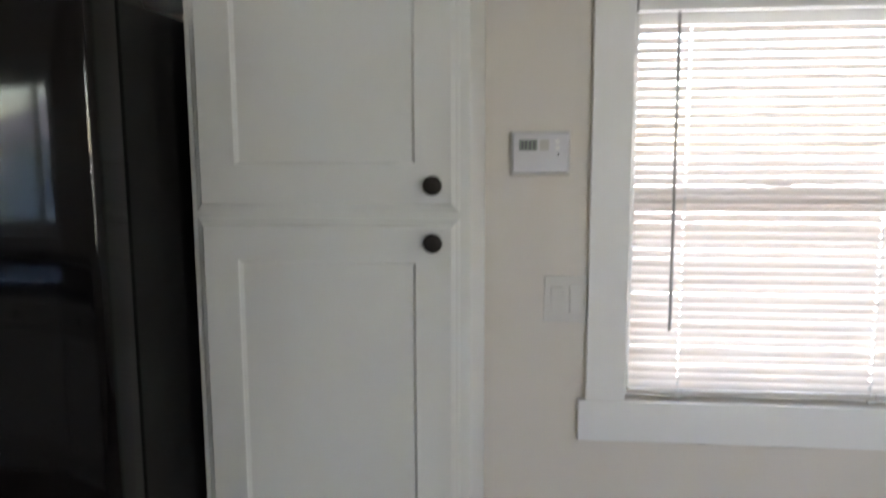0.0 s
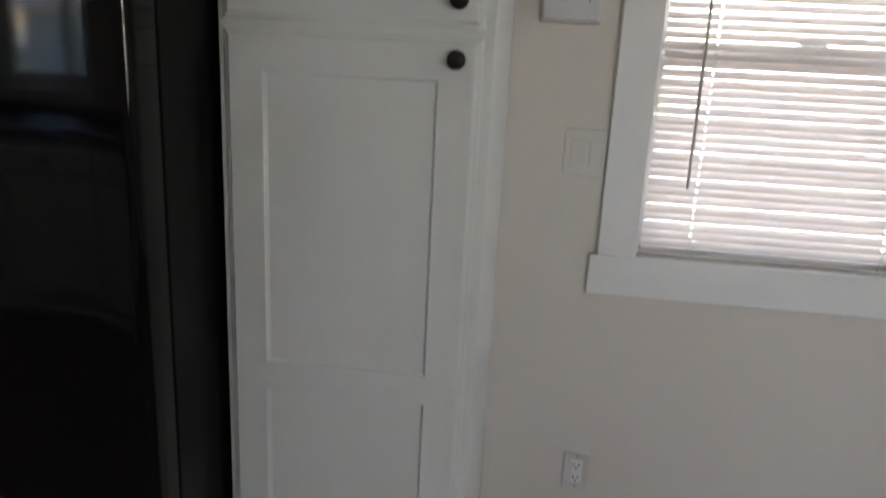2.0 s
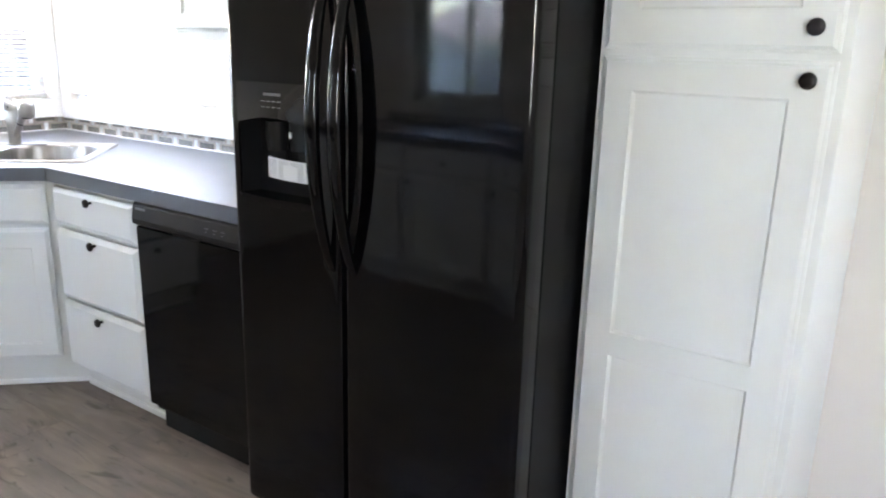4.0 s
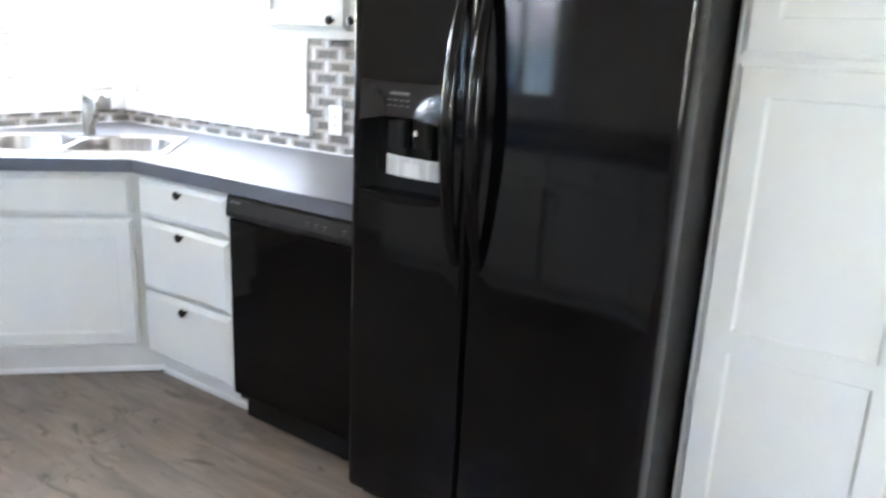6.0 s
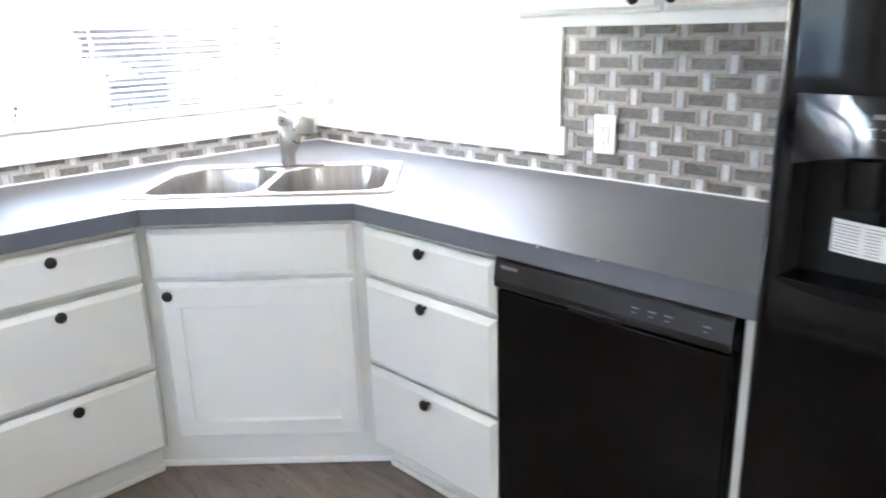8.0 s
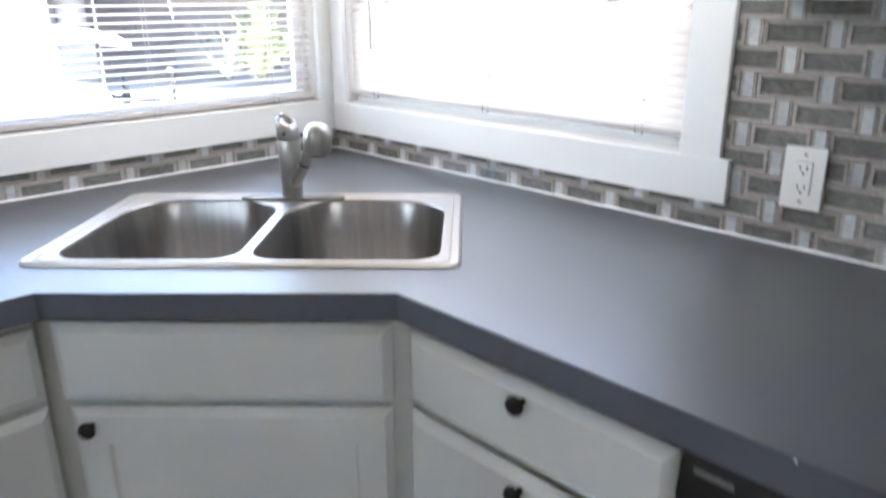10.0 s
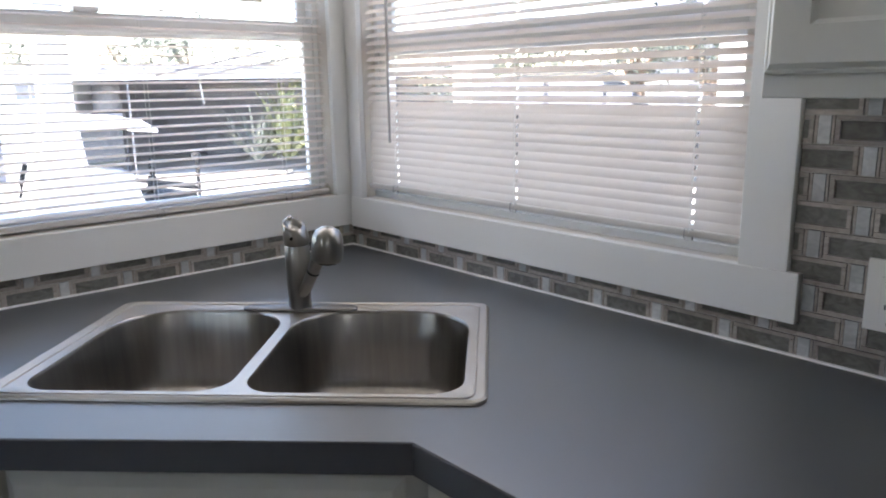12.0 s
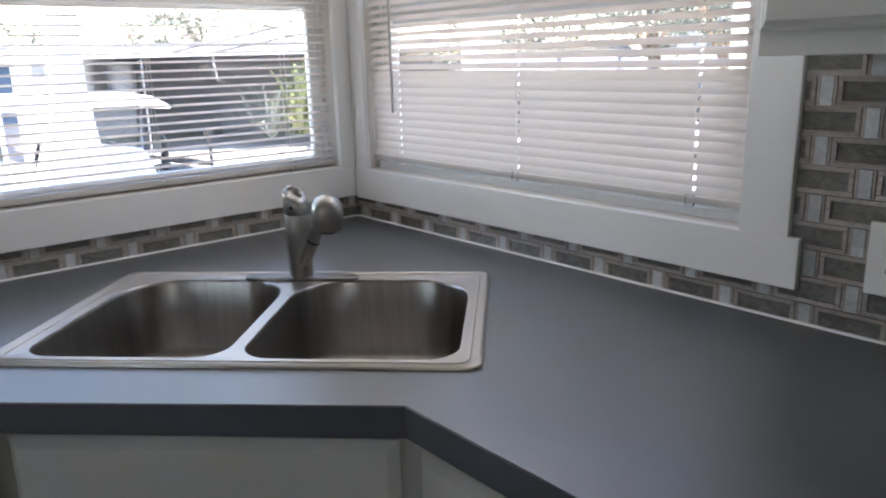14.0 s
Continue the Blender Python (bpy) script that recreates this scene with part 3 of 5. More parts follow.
def sink_cabinet():
    u = thing("corner_sink_cabinet", pose(0.9525, -0.9525 - 0.008, 0, 0, 0, 45), "off-white painted diagonal corner cabinet under the sink", "cabinet")
    inv = u.matrix_world.inverted()

    def loc(pts):
        return [((inv @ Vector((x, y, 0))).x, (inv @ Vector((x, y, 0))).y) for x, y in pts]
    f = 0.677
    part("body", prism(loc([(0.03, -0.03), (1.190, -0.03), (1.190, -f), (f, -1.190), (0.03, -1.190)]), TOE, 0.700), CAB, u)
    half = (1.19 - f) / math.sqrt(2) + 0.012
    # Rail set back as well, to deepen the shade round the false front.
    part("top_rail", boxes((-half, half, 0.032, 0.045, 0.70, 0.862)), CAB, u)
    part("toe_kick", boxes((-half - 0.075, half + 0.075, 0.072, 0.09, 0.0, TOE)), CAB, u)
    part("shoe_moulding", boxes((-half - 0.075, half + 0.075, 0.060, 0.072, 0.0, 0.022), bevel=0.005), TRIM, u, "white shoe moulding along the floor")
    drawer_front(u, -0.312, 0.308, 0.690, 0.846, 0.0, "false_front")
    d = panel_door(u, -0.302, 0.305, 0.138, 0.674, 0.0, [(0.200, 0.598)], 0.066)
    knob(d, -0.262, 0.640, 0.0)


sink_cabinet()


def base_cabinet(m, width, label):
    u = thing("base_cabinet", m, label, "cabinet", group="cabinets along the opposite wall")
    part("body", boxes((0, width, 0.02, 0.63, TOE, 0.862), bevel=0.001, segments=1), CAB, u)
    part("toe_kick", boxes((0, width, 0.082, 0.10, 0.0, TOE)), CAB, u)
    d = drawer_front(u, 0.006, width - 0.006, 0.697, 0.842, 0.0)
    knob(d, width * 0.5, 0.77, 0.0)
    d = panel_door(u, 0.006, width - 0.006, 0.115, 0.680, 0.0, [(0.177, 0.618)], 0.062)
    knob(d, width - 0.045, 0.640, 0.0)


for k in range(4):
    base_cabinet(pose(1.38 + 0.60 * k, ROOM_Y + 0.64, 0, 0, 0, 180), 0.598, "off-white painted base cabinet with a drawer and a door")
tagged(part("countertop", boxes((0.76, 3.20, ROOM_Y + 0.002, ROOM_Y + 0.665, 0.863, C), bevel=0.002), LAM), "dark blue-grey laminate countertop along the opposite wall", "countertop")
tagged(part("backsplash_south", boxes((0.76, 3.20, ROOM_Y + 0.002, ROOM_Y + 0.012, C + 0.002, 0.968), bevel=0.001, segments=1), DARKGLASS), "dark grey backsplash behind the opposite counter", "backsplash", kind="structure")


def wall_cabinet(x0, x1, z0, z1, doors, label, depth=0.305, bottom_gap=0.032, inset=0.062):
    u = thing("wall_cabinet", pose(0, 0, 0), label, "cabinet", group="wall cabinets")
    part("body", boxes((x0, x1, -depth - 0.019, -0.002, z0, z1), bevel=0.0015, segments=1), CAB, u)
    y = -depth - 0.020 - 0.019
    for a, b, side in doors:
        d = panel_door(u, a, b, z0 + bottom_gap, z1 - 0.03, y, [(z0 + bottom_gap + 0.062, z1 - 0.03 - 0.062)], 0.062)
        knob(d, b - inset if side == "r" else a + 0.030, z0 + bottom_gap + 0.033, y)
    return u


wall_cabinet(1.466, 2.405, 1.392, 2.20, [(1.470, 1.921, "r"), (1.932, 2.385, "l")], "off-white painted wall cabinet over the counter with two doors")
wall_cabinet(2.410, 3.316, 1.836, 2.20, [(2.420, 2.878, "r"), (2.887, 3.300, "l")], "off-white painted wall cabinet over the refrigerator", bottom_gap=0.026, inset=0.040)


def pantry():
    u = thing("pantry_cabinet", pose(0, 0, 0), "tall off-white painted pantry cabinet with two doors", "cabinet")
    part("body", boxes((3.324, 3.814, -0.588, -0.002, TOE, 2.20), bevel=0.0015, segments=1), CAB, u)
    part("toe_kick", boxes((3.324, 3.814, -0.52, -0.002, 0.0, TOE)), CAB, u)
    a, b = 3.336, 3.796
    up = panel_door(u, a, b, 1.394, 2.16, -0.607, [(1.474, 2.085)], 0.074)
    lo = panel_door(u, a, b, 0.125, 1.381, -0.607, [(0.205, 0.701), (0.757, 1.309)], 0.074)
    knob(up, 3.753, 1.440, -0.607)
    knob(lo, 3.753, 1.344, -0.607)


pantry()
tagged(part("end_panel", boxes((2.352, 2.372, -0.72, -0.01, 0.0, 0.862)), CAB), "off-white panel between the dishwasher and refrigerator", "panel")

# ---- countertop, sink and faucet ----
SINK_M = pose(0.680, -0.682, C, 0, 0, 44.4)
SW, SD = 0.862, 0.548


def rounded(w0, w1, d0, d1, r_front, r_back, n=7):
    """A rounded rectangle, anticlockwise from its front left."""
    pts = []
    for cx, cy, r, a0 in ((w0 + r_front, d0 + r_front, r_front, 180), (w1 - r_front, d0 + r_front, r_front, 270), (w1 - r_back, d1 - r_back, r_back, 0), (w0 + r_back, d1 - r_back, r_back, 90)):
        for k in range(n + 1):
            a = radians(a0 + 90 * k / n)
            pts.append((cx + r * math.cos(a), cy + r * math.sin(a)))
    return pts


def countertop():
    cut = [(SINK_M @ Vector((x, y, 0))) for x, y in rounded(-SW / 2 + 0.015, SW / 2 - 0.015, -SD / 2 + 0.015, SD / 2 - 0.015, 0.03, 0.03, 3)]
    outline = [(0.002, -0.002), (0.002, -1.76), (D, -1.76), (D, -1.192), (1.189, -D), (2.402, -D), (2.402, -0.002)]
    bm = prism(outline, 0.863, C, [[(p.x, p.y) for p in cut]])
    es = [e for e in bm.edges if len(e.link_faces) == 2 and all(abs(v.co.z - C) < 1e-5 for v in e.verts) and e.calc_face_angle(0) > 1]
    bmesh.ops.bevel(bm, geom=es, offset=0.0016, segments=2, profile=0.5, affect='EDGES')
    top = thing("countertop", pose(0, 0, 0), "dark blue-grey laminate countertop turning the corner diagonally", "countertop")
    part("top", bm, LAM, top)
    for p, q in (((0.74, -1.76), (0.74, -1.192)), ((0.74, -1.192), (1.189, -0.74)), ((1.189, -0.74), (2.402, -0.74))):
        d = Vector((q[0] - p[0], q[1] - p[1], 0))
        ang = math.degrees(math.atan2(d.y, d.x))
        bm = boxes((0.0006, d.length - 0.0006, -0.0012, 0.0, 0.8625, C - 0.0022))
        bmesh.ops.transform(bm, matrix=pose(p[0], p[1], 0, 0, 0, ang), verts=bm.verts)
        part("edge_band", bm, LAM_EDGE, top, "darker laminate edge strip")
    for x, w in ((1.865, 0.004), (2.03, 0.003)):
        part("chip", boxes((x, x + w, -0.7416, -0.7409, C - 0.006, C - 0.002)), CAULK, top, "small pale chip in the edge")


countertop()


def caulk(m, length):
    bm = tube([(0, 0, 0), (length * 0.5, 0.0006, 0), (length, 0, 0)], 0.0042, 8)
    bmesh.ops.transform(bm, matrix=m, verts=bm.verts)
    tagged(part("trim", bm, CAULK), "white caulk bead where the tile meets the counter", "caulk", kind="structure")


caulk(pose(0.012, -0.0125, C), 2.37)
caulk(pose(0.0125, -1.76, C, 0, 0, 90), 1.745)


def sink():
    s = thing("kitchen_sink", SINK_M, "stainless steel double bowl drop-in sink in the corner counter", "sink")
    gap, top = 0.012, 0.062
    lefts = (-SW / 2 + 0.050, -gap)
    rights = (gap, SW / 2 - 0.040)
    loops = [rounded(a, b, -SD / 2 + 0.032, SD / 2 - top, 0.060, 0.125) for a, b in (lefts, rights)]
    # deck with a rolled rim
    outer = rounded(-SW / 2, SW / 2, -SD / 2, SD / 2, 0.028, 0.028, 5)
    bm = bmesh.new()
    inner = rounded(-SW / 2 + 0.016, SW / 2 - 0.016, -SD / 2 + 0.014, SD / 2 - 0.014, 0.022, 0.022, 5)
    edges = []
    ring = [bm.verts.new((x, y, 0.0055)) for x, y in inner]
    edges += [bm.edges.new((ring[i], ring[(i + 1) % len(ring)])) for i in range(len(ring))]
    for lp in loops:
        vs = [bm.verts.new((x, y, 0.0055)) for x, y in lp]
        edges += [bm.edges.new((vs[i], vs[(i + 1) % len(vs)])) for i in range(len(vs))]
    bmesh.ops.triangle_fill(bm, use_beauty=True, edges=edges)
    prev = ring
    mids = [(0.72, 0.0075), (0.35, 0.0082), (0.08, 0.0055), (0.0, 0.0008)]
    for f, z in mids:
        cur = [bm.verts.new((xo + (xi - xo) * f, yo + (yi - yo) * f, z)) for (xo, yo), (xi, yi) in zip(outer, inner)]
        for i in range(len(cur)):
            j = (i + 1) % len(cur)
            bm.faces.new((prev[i], prev[j], cur[j], cur[i]))
        prev = cur
    smooth(part("deck", bm, STEEL, s), 30)
    ridge = rounded(-SW / 2 + 0.026, SW / 2 - 0.022, -SD / 2 + 0.017, SD / 2 - 0.018, 0.024, 0.024, 5)
    smooth(part("raised_bead", tube([(x, y, 0.0058) for x, y in ridge + ridge[:1]], 0.0022, 8), STEEL, s, "raised steel bead round the deck"), 60)
    for lp in loops:
        cx = sum(p[0] for p in lp) / len(lp)
        cy = sum(p[1] for p in lp) / len(lp)
        bm = bmesh.new()
        levels = [(1.0, 0.0055), (0.992, 0.003), (0.985, -0.003), (0.955, -0.10), (0.94, -0.145), (0.915, -0.165), (0.86, -0.178), (0.78, -0.182), (0.16, -0.186)]
        prev = None
        for f, z in levels:
            cur = [bm.verts.new((cx + (x - cx) * f, cy + (y - cy) * f, z)) for x, y in lp]
            if prev:
                for i in range(len(cur)):
                    j = (i + 1) % len(cur)
                    bm.faces.new((prev[i], prev[j], cur[j], cur[i]))
            prev = cur
        bm.faces.new(prev)
        bowl = smooth(part("bowl", bm, STEEL_BOWL, s, "deep rounded steel bowl"), 50)
        bm = lathe([(0.045, 0.0), (0.045, 0.003), (0.038, 0.003), (0.034, 0.0005), (0.012, 0.0005)], 24, m=pose(cx, cy, -0.1855))
        smooth(part("drain", bm, STEEL, bowl, "round steel drain"), 30)


sink()


def faucet():
    f = thing("faucet", SINK_M @ pose(0.002, SD / 2 - 0.052, 0.0055), "brushed nickel single-handle pull-out kitchen faucet", "faucet")
    # base plate
    out = [(0.132 * math.copysign(abs(math.cos(a)) ** 0.6, math.cos(a)), 0.025 * math.copysign(abs(math.sin(a)) ** 0.7, math.sin(a))) for a in [2 * math.pi * k / 40 for k in range(40)]]
    bm = bmesh.new()
    prev = None
    for s, z in ((1.0, 0.0), (1.0, 0.0035), (0.985, 0.0055), (0.94, 0.0072), (0.85, 0.0082)):
        cur = [bm.verts.new((x * s, y * s, z)) for x, y in out]
        if prev:
            for i in range(40):
                bm.faces.new((prev[i], prev[(i + 1) % 40], cur[(i + 1) % 40], cur[i]))
        prev = cur
    bm.faces.new(prev)
    smooth(part("base_plate", bm, NICKEL_PLATE, f), 40)
    smooth(part("body", lathe([(0.0265, 0.005), (0.0262, 0.03), (0.0272, 0.09), (0.0285, 0.148), (0.0272, 0.151)], 28), NICKEL, f), 40)
    # lever: a cap cut off on a slant, hollow at the top
    n, cap, rings = 28, bmesh.new(), []
    for r, base, slant, shift in ((0.0268, 0.151, 0, 0), (0.0285, 0.154, 0, 0), (0.0285, 0.170, -0.10, -0.001), (0.0270, 0.186, -0.30, -0.003),
                                  (0.0250, 0.1965, -0.48, -0.005), (0.0210, 0.1990, -0.50, -0.0055), (0.0165, 0.1955, -0.52, -0.0060), (0.0135, 0.1860, -0.50, -0.005)):
        rings.append([cap.verts.new((r * math.cos(2 * math.pi * k / n) + shift, r * math.sin(2 * math.pi * k / n), base + slant * r * math.cos(2 * math.pi * k / n + 0.9))) for k in range(n)])
    for p, q in zip(rings, rings[1:]):
        for k in range(n):
            cap.faces.new((p[k], p[(k + 1) % n], q[(k + 1) % n], q[k]))
    cap.faces.new(rings[0][::-1])
    cap.faces.new(rings[-1])
    lever = smooth(part("lever", cap, NICKEL, f, "slanted hollow lever cap"), 50)
    smooth(part("lever_tip", lathe([(0.007, -0.003), (0.0075, 0.0), (0.0065, 0.003), (0.003, 0.0045)], 16, m=pose(-0.0180, 0.0160, 0.2085, 14, -16, 0)), NICKEL, lever), 40)
    smooth(part("temperature_dot", lathe([(0.004, 0), (0.004, 0.002), (0.002, 0.0024)], 12, m=pose(-0.004, -0.0275, 0.170, 90)), BLACK_MATT, lever, "dark dot"), 30)
    # spout leaning to one side, with the pull-out spray head docked on it
    spout = smooth(part("spout", tube([(0.002, -0.008, 0.032), (0.022, -0.024, 0.058), (0.044, -0.040, 0.098), (0.062, -0.054, 0.138)], [0.0110, 0.0135, 0.0140, 0.0140], 20), NICKEL, f), 40)
    smooth(part("spout_seam", tube([(0.0435, -0.0395, 0.0970), (0.0455, -0.0410, 0.1010)], 0.0143, 20), BLACK_MATT, spout), 40)
    hm = pose(0.084, -0.064, 0.162, 2, 4, 0)
    prof = [(0.012, -0.031), (0.0300, -0.033), (0.0330, -0.029), (0.0345, -0.012), (0.0345, 0.006), (0.0320, 0.022), (0.0255, 0.034), (0.014, 0.041), (0.004, 0.0425)]
    head = smooth(part("spray_head", lathe(prof, 26, m=hm), NICKEL, f, "rounded pull-out spray head"), 40)
    part("nozzle", lathe([(0.021, -0.038), (0.022, -0.0335), (0.010, -0.033)], 20, m=hm), BLACK_MATT, head, "dark nozzle face")


faucet()

# ---- dishwasher ----


def dishwasher():
    d = thing("dishwasher", pose(1.730, 0, 0), "black built-in dishwasher under the counter", "dishwasher")
    w = 0.606
    part("tub", boxes((0.004, w - 0.004, -0.70, -0.06, 0.075, 0.855)), BLACK_MATT, d)
    part("door_panel", boxes((0.002, w - 0.002, -0.728, -0.700, 0.105, 0.772), bevel=0.006, segments=3), BLACK, d)
    bm = bmesh.new()
    prof = [(-0.70, 0.775), (-0.727, 0.776), (-0.738, 0.783), (-0.7395, 0.800), (-0.733, 0.846), (-0.726, 0.856), (-0.70, 0.858)]
    a = [bm.verts.new((0.001, y, z)) for y, z in prof]
    b = [bm.verts.new((w - 0.001, y, z)) for y, z in prof]
    for i in range(len(prof)):
        j = (i + 1) % len(prof)
        bm.faces.new((a[i], a[j], b[j], b[i]))
    bm.faces.new(a[::-1])
    bm.faces.new(b)
    cp = part("control_panel", bm, DW_PANEL, d, "sloping satin black control panel")

    def on_panel(x, z, wd, h, name, mat):
        t = (z - 0.800) / 0.046
        y = -0.7395 + 0.0065 * t
        part(name, boxes((x, x + wd, y - 0.0006, y + 0.002, z, z + h)), mat, cp)
    on_panel(0.020, 0.832, 0.052, 0.0075, "maker_mark", GREY_MARK)
    for k, x in enumerate((0.385, 0.425, 0.462, 0.545)):
        on_panel(x, 0.822, 0.018, 0.003, "button_mark", GREY_MARK)
        on_panel(x + 0.002, 0.812, 0.010, 0.002, "button_mark", GREY_MARK)
    bm = boxes((0.225, 0.365, -0.7412, -0.736, 0.776, 0.786), bevel=0.002)
    part("door_latch", bm, BLACK_MATT, d, "black recessed pull")
    part("toe_panel", boxes((0.030, w - 0.006, -0.690, -0.675, 0.004, 0.100), bevel=0.003), BLACK_MATT, d)


dishwasher()

# ---- refrigerator ----


def refrigerator():
    r = thing("refrigerator", pose(0, 0, 0), "black side-by-side refrigerator with ice and water dispenser", "refrigerator")
    xl, xg, xr, top, yf = 2.420, 2.812, 3.316, 1.746, -0.868
    part("body", boxes((xl + 0.004, xr - 0.004, -0.780, -0.06, 0.035, 1.722), bevel=0.005), BLACK_SIDE, r, "textured black cabinet")

    def front(x):
        """the almost flat face of the doors"""
        u = (x - (xl + xr) / 2) / ((xr - xl) / 2)
        return yf + 0.001 * u * u - 0.001

    def door(a, b, hole=None):
        rad = 0.022
        xs = [a, a + 0.002, a + 0.007, a + 0.014, a + rad]
        xs += [a + rad + (b - a - 2 * rad) * k / 8 for k in range(1, 8)]
        xs += [b - rad, b - 0.014, b - 0.007, b - 0.002, b]
        if hole:
            xs = sorted(set(xs + [hole[0], hole[1]]))

        def yy(x):
            e = min(x - a, b - x)
            back = 0.0 if e >= rad else rad - math.sqrt(max(0, rad * rad - (rad - e) ** 2))
            return front(x) + back * 0.9
        zs = [0.072, 0.080, 0.100] + ([hole[2], hole[3]] if hole else []) + [top - 0.028, top - 0.008, top]
        bm = bmesh.new()
        grid = [[bm.verts.new((x, yy(x) + (0.006 if z in (zs[0], zs[-1]) else 0), z)) for x in xs] for z in zs]
        for i in range(len(zs) - 1):
            for j in range(len(xs) - 1):
                if hole and zs[i] == hole[2] and xs[j] >= hole[0] - 1e-6 and xs[j + 1] <= hole[1] + 1e-6:
                    continue
                bm.faces.new((grid[i][j], grid[i][j + 1], grid[i + 1][j + 1], grid[i + 1][j]))
        yb = -0.793
        back = [[bm.verts.new((x, yb, z)) for x in (a, b)] for z in (zs[0], zs[-1])]
        bm.faces.new([g for g in grid[0]][::-1] + back[0])
        bm.faces.new(grid[-1] + back[1][::-1])
        bm.faces.new([row[0] for row in grid] + [back[1][0], back[0][0]])
        bm.faces.new([row[-1] for row in grid][::-1] + [back[0][1], back[1][1]])
        return bm
    hx0, hx1, hz0, hz1 = 2.456, 2.733, 0.998, 1.293
    fz = smooth(part("freezer_door", door(xl, xg - 0.004, (hx0, hx1, hz0, hz1)), BLACK, r, "glossy black freezer door"), 50)
    smooth(part("fridge_door", door(xg + 0.004, xr), BLACK, r, "glossy black refrigerator door"), 50)
    part("door_gasket", boxes((xl + 0.01, xr - 0.01, -0.794, -0.780, 0.08, top - 0.02)), BLACK_MATT, r)
    part("base_grille", boxes((xl + 0.01, xr - 0.01, -0.80, -0.74, 0.012, 0.064), bevel=0.003), BLACK_MATT, r)
    for a, b in ((xl + 0.02, xl + 0.10), (xr - 0.040, xr - 0.006)):
        bm = boxes((a, b, -0.850, -0.66, 1.745, 1.778))
        for v in bm.verts:
            if v.co.z > 1.76 and v.co.y > -0.7:
                v.co.z -= 0.018
        soften(bm, 0.011, 3)
        hinge = smooth(part("hinge_cover", bm, BLACK_MATT, r, "black rounded hinge cover"), 40)
        part("hinge_foot", boxes((a + 0.012, b - 0.012, -0.772, -0.672, 1.7225, 1.7455)), BLACK_MATT, hinge)
        part("hinge_pin", boxes((b - 0.030, b - 0.006, -0.851, -0.838, 1.7465, 1.755), bevel=0.002), STEEL, hinge, "bright metal hinge pin")
    # dispenser
    cav = part("dispenser_cavity", boxes((hx0 - 0.003, hx1 + 0.003, -0.785, -0.780, hz0, hz1), (hx0 - 0.004, hx0, -0.862, -0.785, hz0, hz1), (hx1, hx1 + 0.004, -0.862, -0.785, hz0, hz1),
                                         (hx0, hx1, -0.862, -0.785, hz0 - 0.004, hz0), (hx0, hx1, -0.862, -0.785, hz1, hz1 + 0.004)), BLACK_MATT, fz, "dark dispenser recess")
    bm = bmesh.new()
    n, mm = 16, 6
    grid = []
    for i in range(mm + 1):
        t = i / mm
        row = []
        for j in range(n + 1):
            u = j / n
            x = hx0 + (hx1 - hx0) * u
            arch = 1 - (2 * u - 1) ** 2
            zlow = 1.190 + 0.022 * arch - 0.004
            z = hz1 + (zlow - hz1) * t
            y = front(x) - 0.003 - 0.012 * arch * math.sin(math.pi * 0.5 * t) * (0.6 + 0.4 * t)
            row.append(bm.verts.new((x, y, z)))
        grid.append(row)
    for i in range(mm):
        for j in range(n):
            bm.faces.new((grid[i][j], grid[i][j + 1], grid[i + 1][j + 1], grid[i + 1][j]))
    for j in range(n):
        p, q = grid[-1][j], grid[-1][j + 1]
        bm.faces.new((p, q, bm.verts.new((q.co.x, -0.80, q.co.z + 0.01)), bm.verts.new((p.co.x, -0.80, p.co.z + 0.01))))
    panel = smooth(part("control_panel", bm, SHINY, fz, "shiny curved black control panel"), 60)
    cx = (hx0 + hx1) / 2
    part("maker_mark", boxes((cx - 0.030, cx + 0.030, front(cx) - 0.0105, front(cx) - 0.004, 1.2615, 1.268)), GREY_MARK, panel)
    for k in range(4):
        for z in (1.247, 1.233):
            part("button_mark", boxes((cx - 0.034 + k * 0.019, cx - 0.024 + k * 0.019, front(cx) - 0.0145, front(cx) - 0.006, z, z + 0.0022)), GREY_MARK, panel)
    # lower lip of the recess
    lip = bmesh.new()
    top_r, low_r, in_r = [], [], []
    for j in range(n + 1):
        u = j / n
        x = hx0 - 0.004 + (hx1 - hx0 + 0.008) * u
        arch = 1 - (2 * u - 1) ** 2
        top_r.append(lip.verts.new((x, front(x) - 0.002 - 0.014 * arch, hz0 + 0.006)))
        low_r.append(lip.verts.new((x, front(x) + 0.001, hz0 - 0.006 - 0.016 * arch)))
        in_r.append(lip.verts.new((x, -0.80, hz0 + 0.003)))
    for j in range(n):
        lip.faces.new((top_r[j], top_r[j + 1], low_r[j + 1], low_r[j]))
        lip.faces.new((in_r[j], in_r[j + 1], top_r[j + 1], top_r[j]))
    smooth(part("drip_tray", lip, BLACK, fz, "curved black drip tray"), 60)
    for x, z in ((cx - 0.045, 1.150), (cx + 0.040, 1.155)):
        ch = smooth(part("dispenser_chute", lathe([(0.026, -0.03), (0.030, 0.0), (0.030, 0.045)], 18, m=pose(x, -0.820, z)), BLACK_MATT, fz), 40)
        part("paddle", boxes((x - 0.02, x + 0.02, -0.812, -0.806, 1.055, 1.125), bevel=0.002), BLACK_MATT, fz)
    part("chute_light", boxes((cx + 0.030, cx + 0.037, -0.853, -0.849, 1.158, 1.172)), PAPER, fz)
    # paper instruction label bowed across the recess
    bm = bmesh.new()
    pts = []
    for k in range(9):
        u = k / 8
        pts.append((2.512 + 0.196 * u, -0.808 - 0.030 * math.sin(math.pi * (0.15 + 0.75 * u)), 1.100 - 0.006 * u * u, 1.046 - 0.004 * u * u))
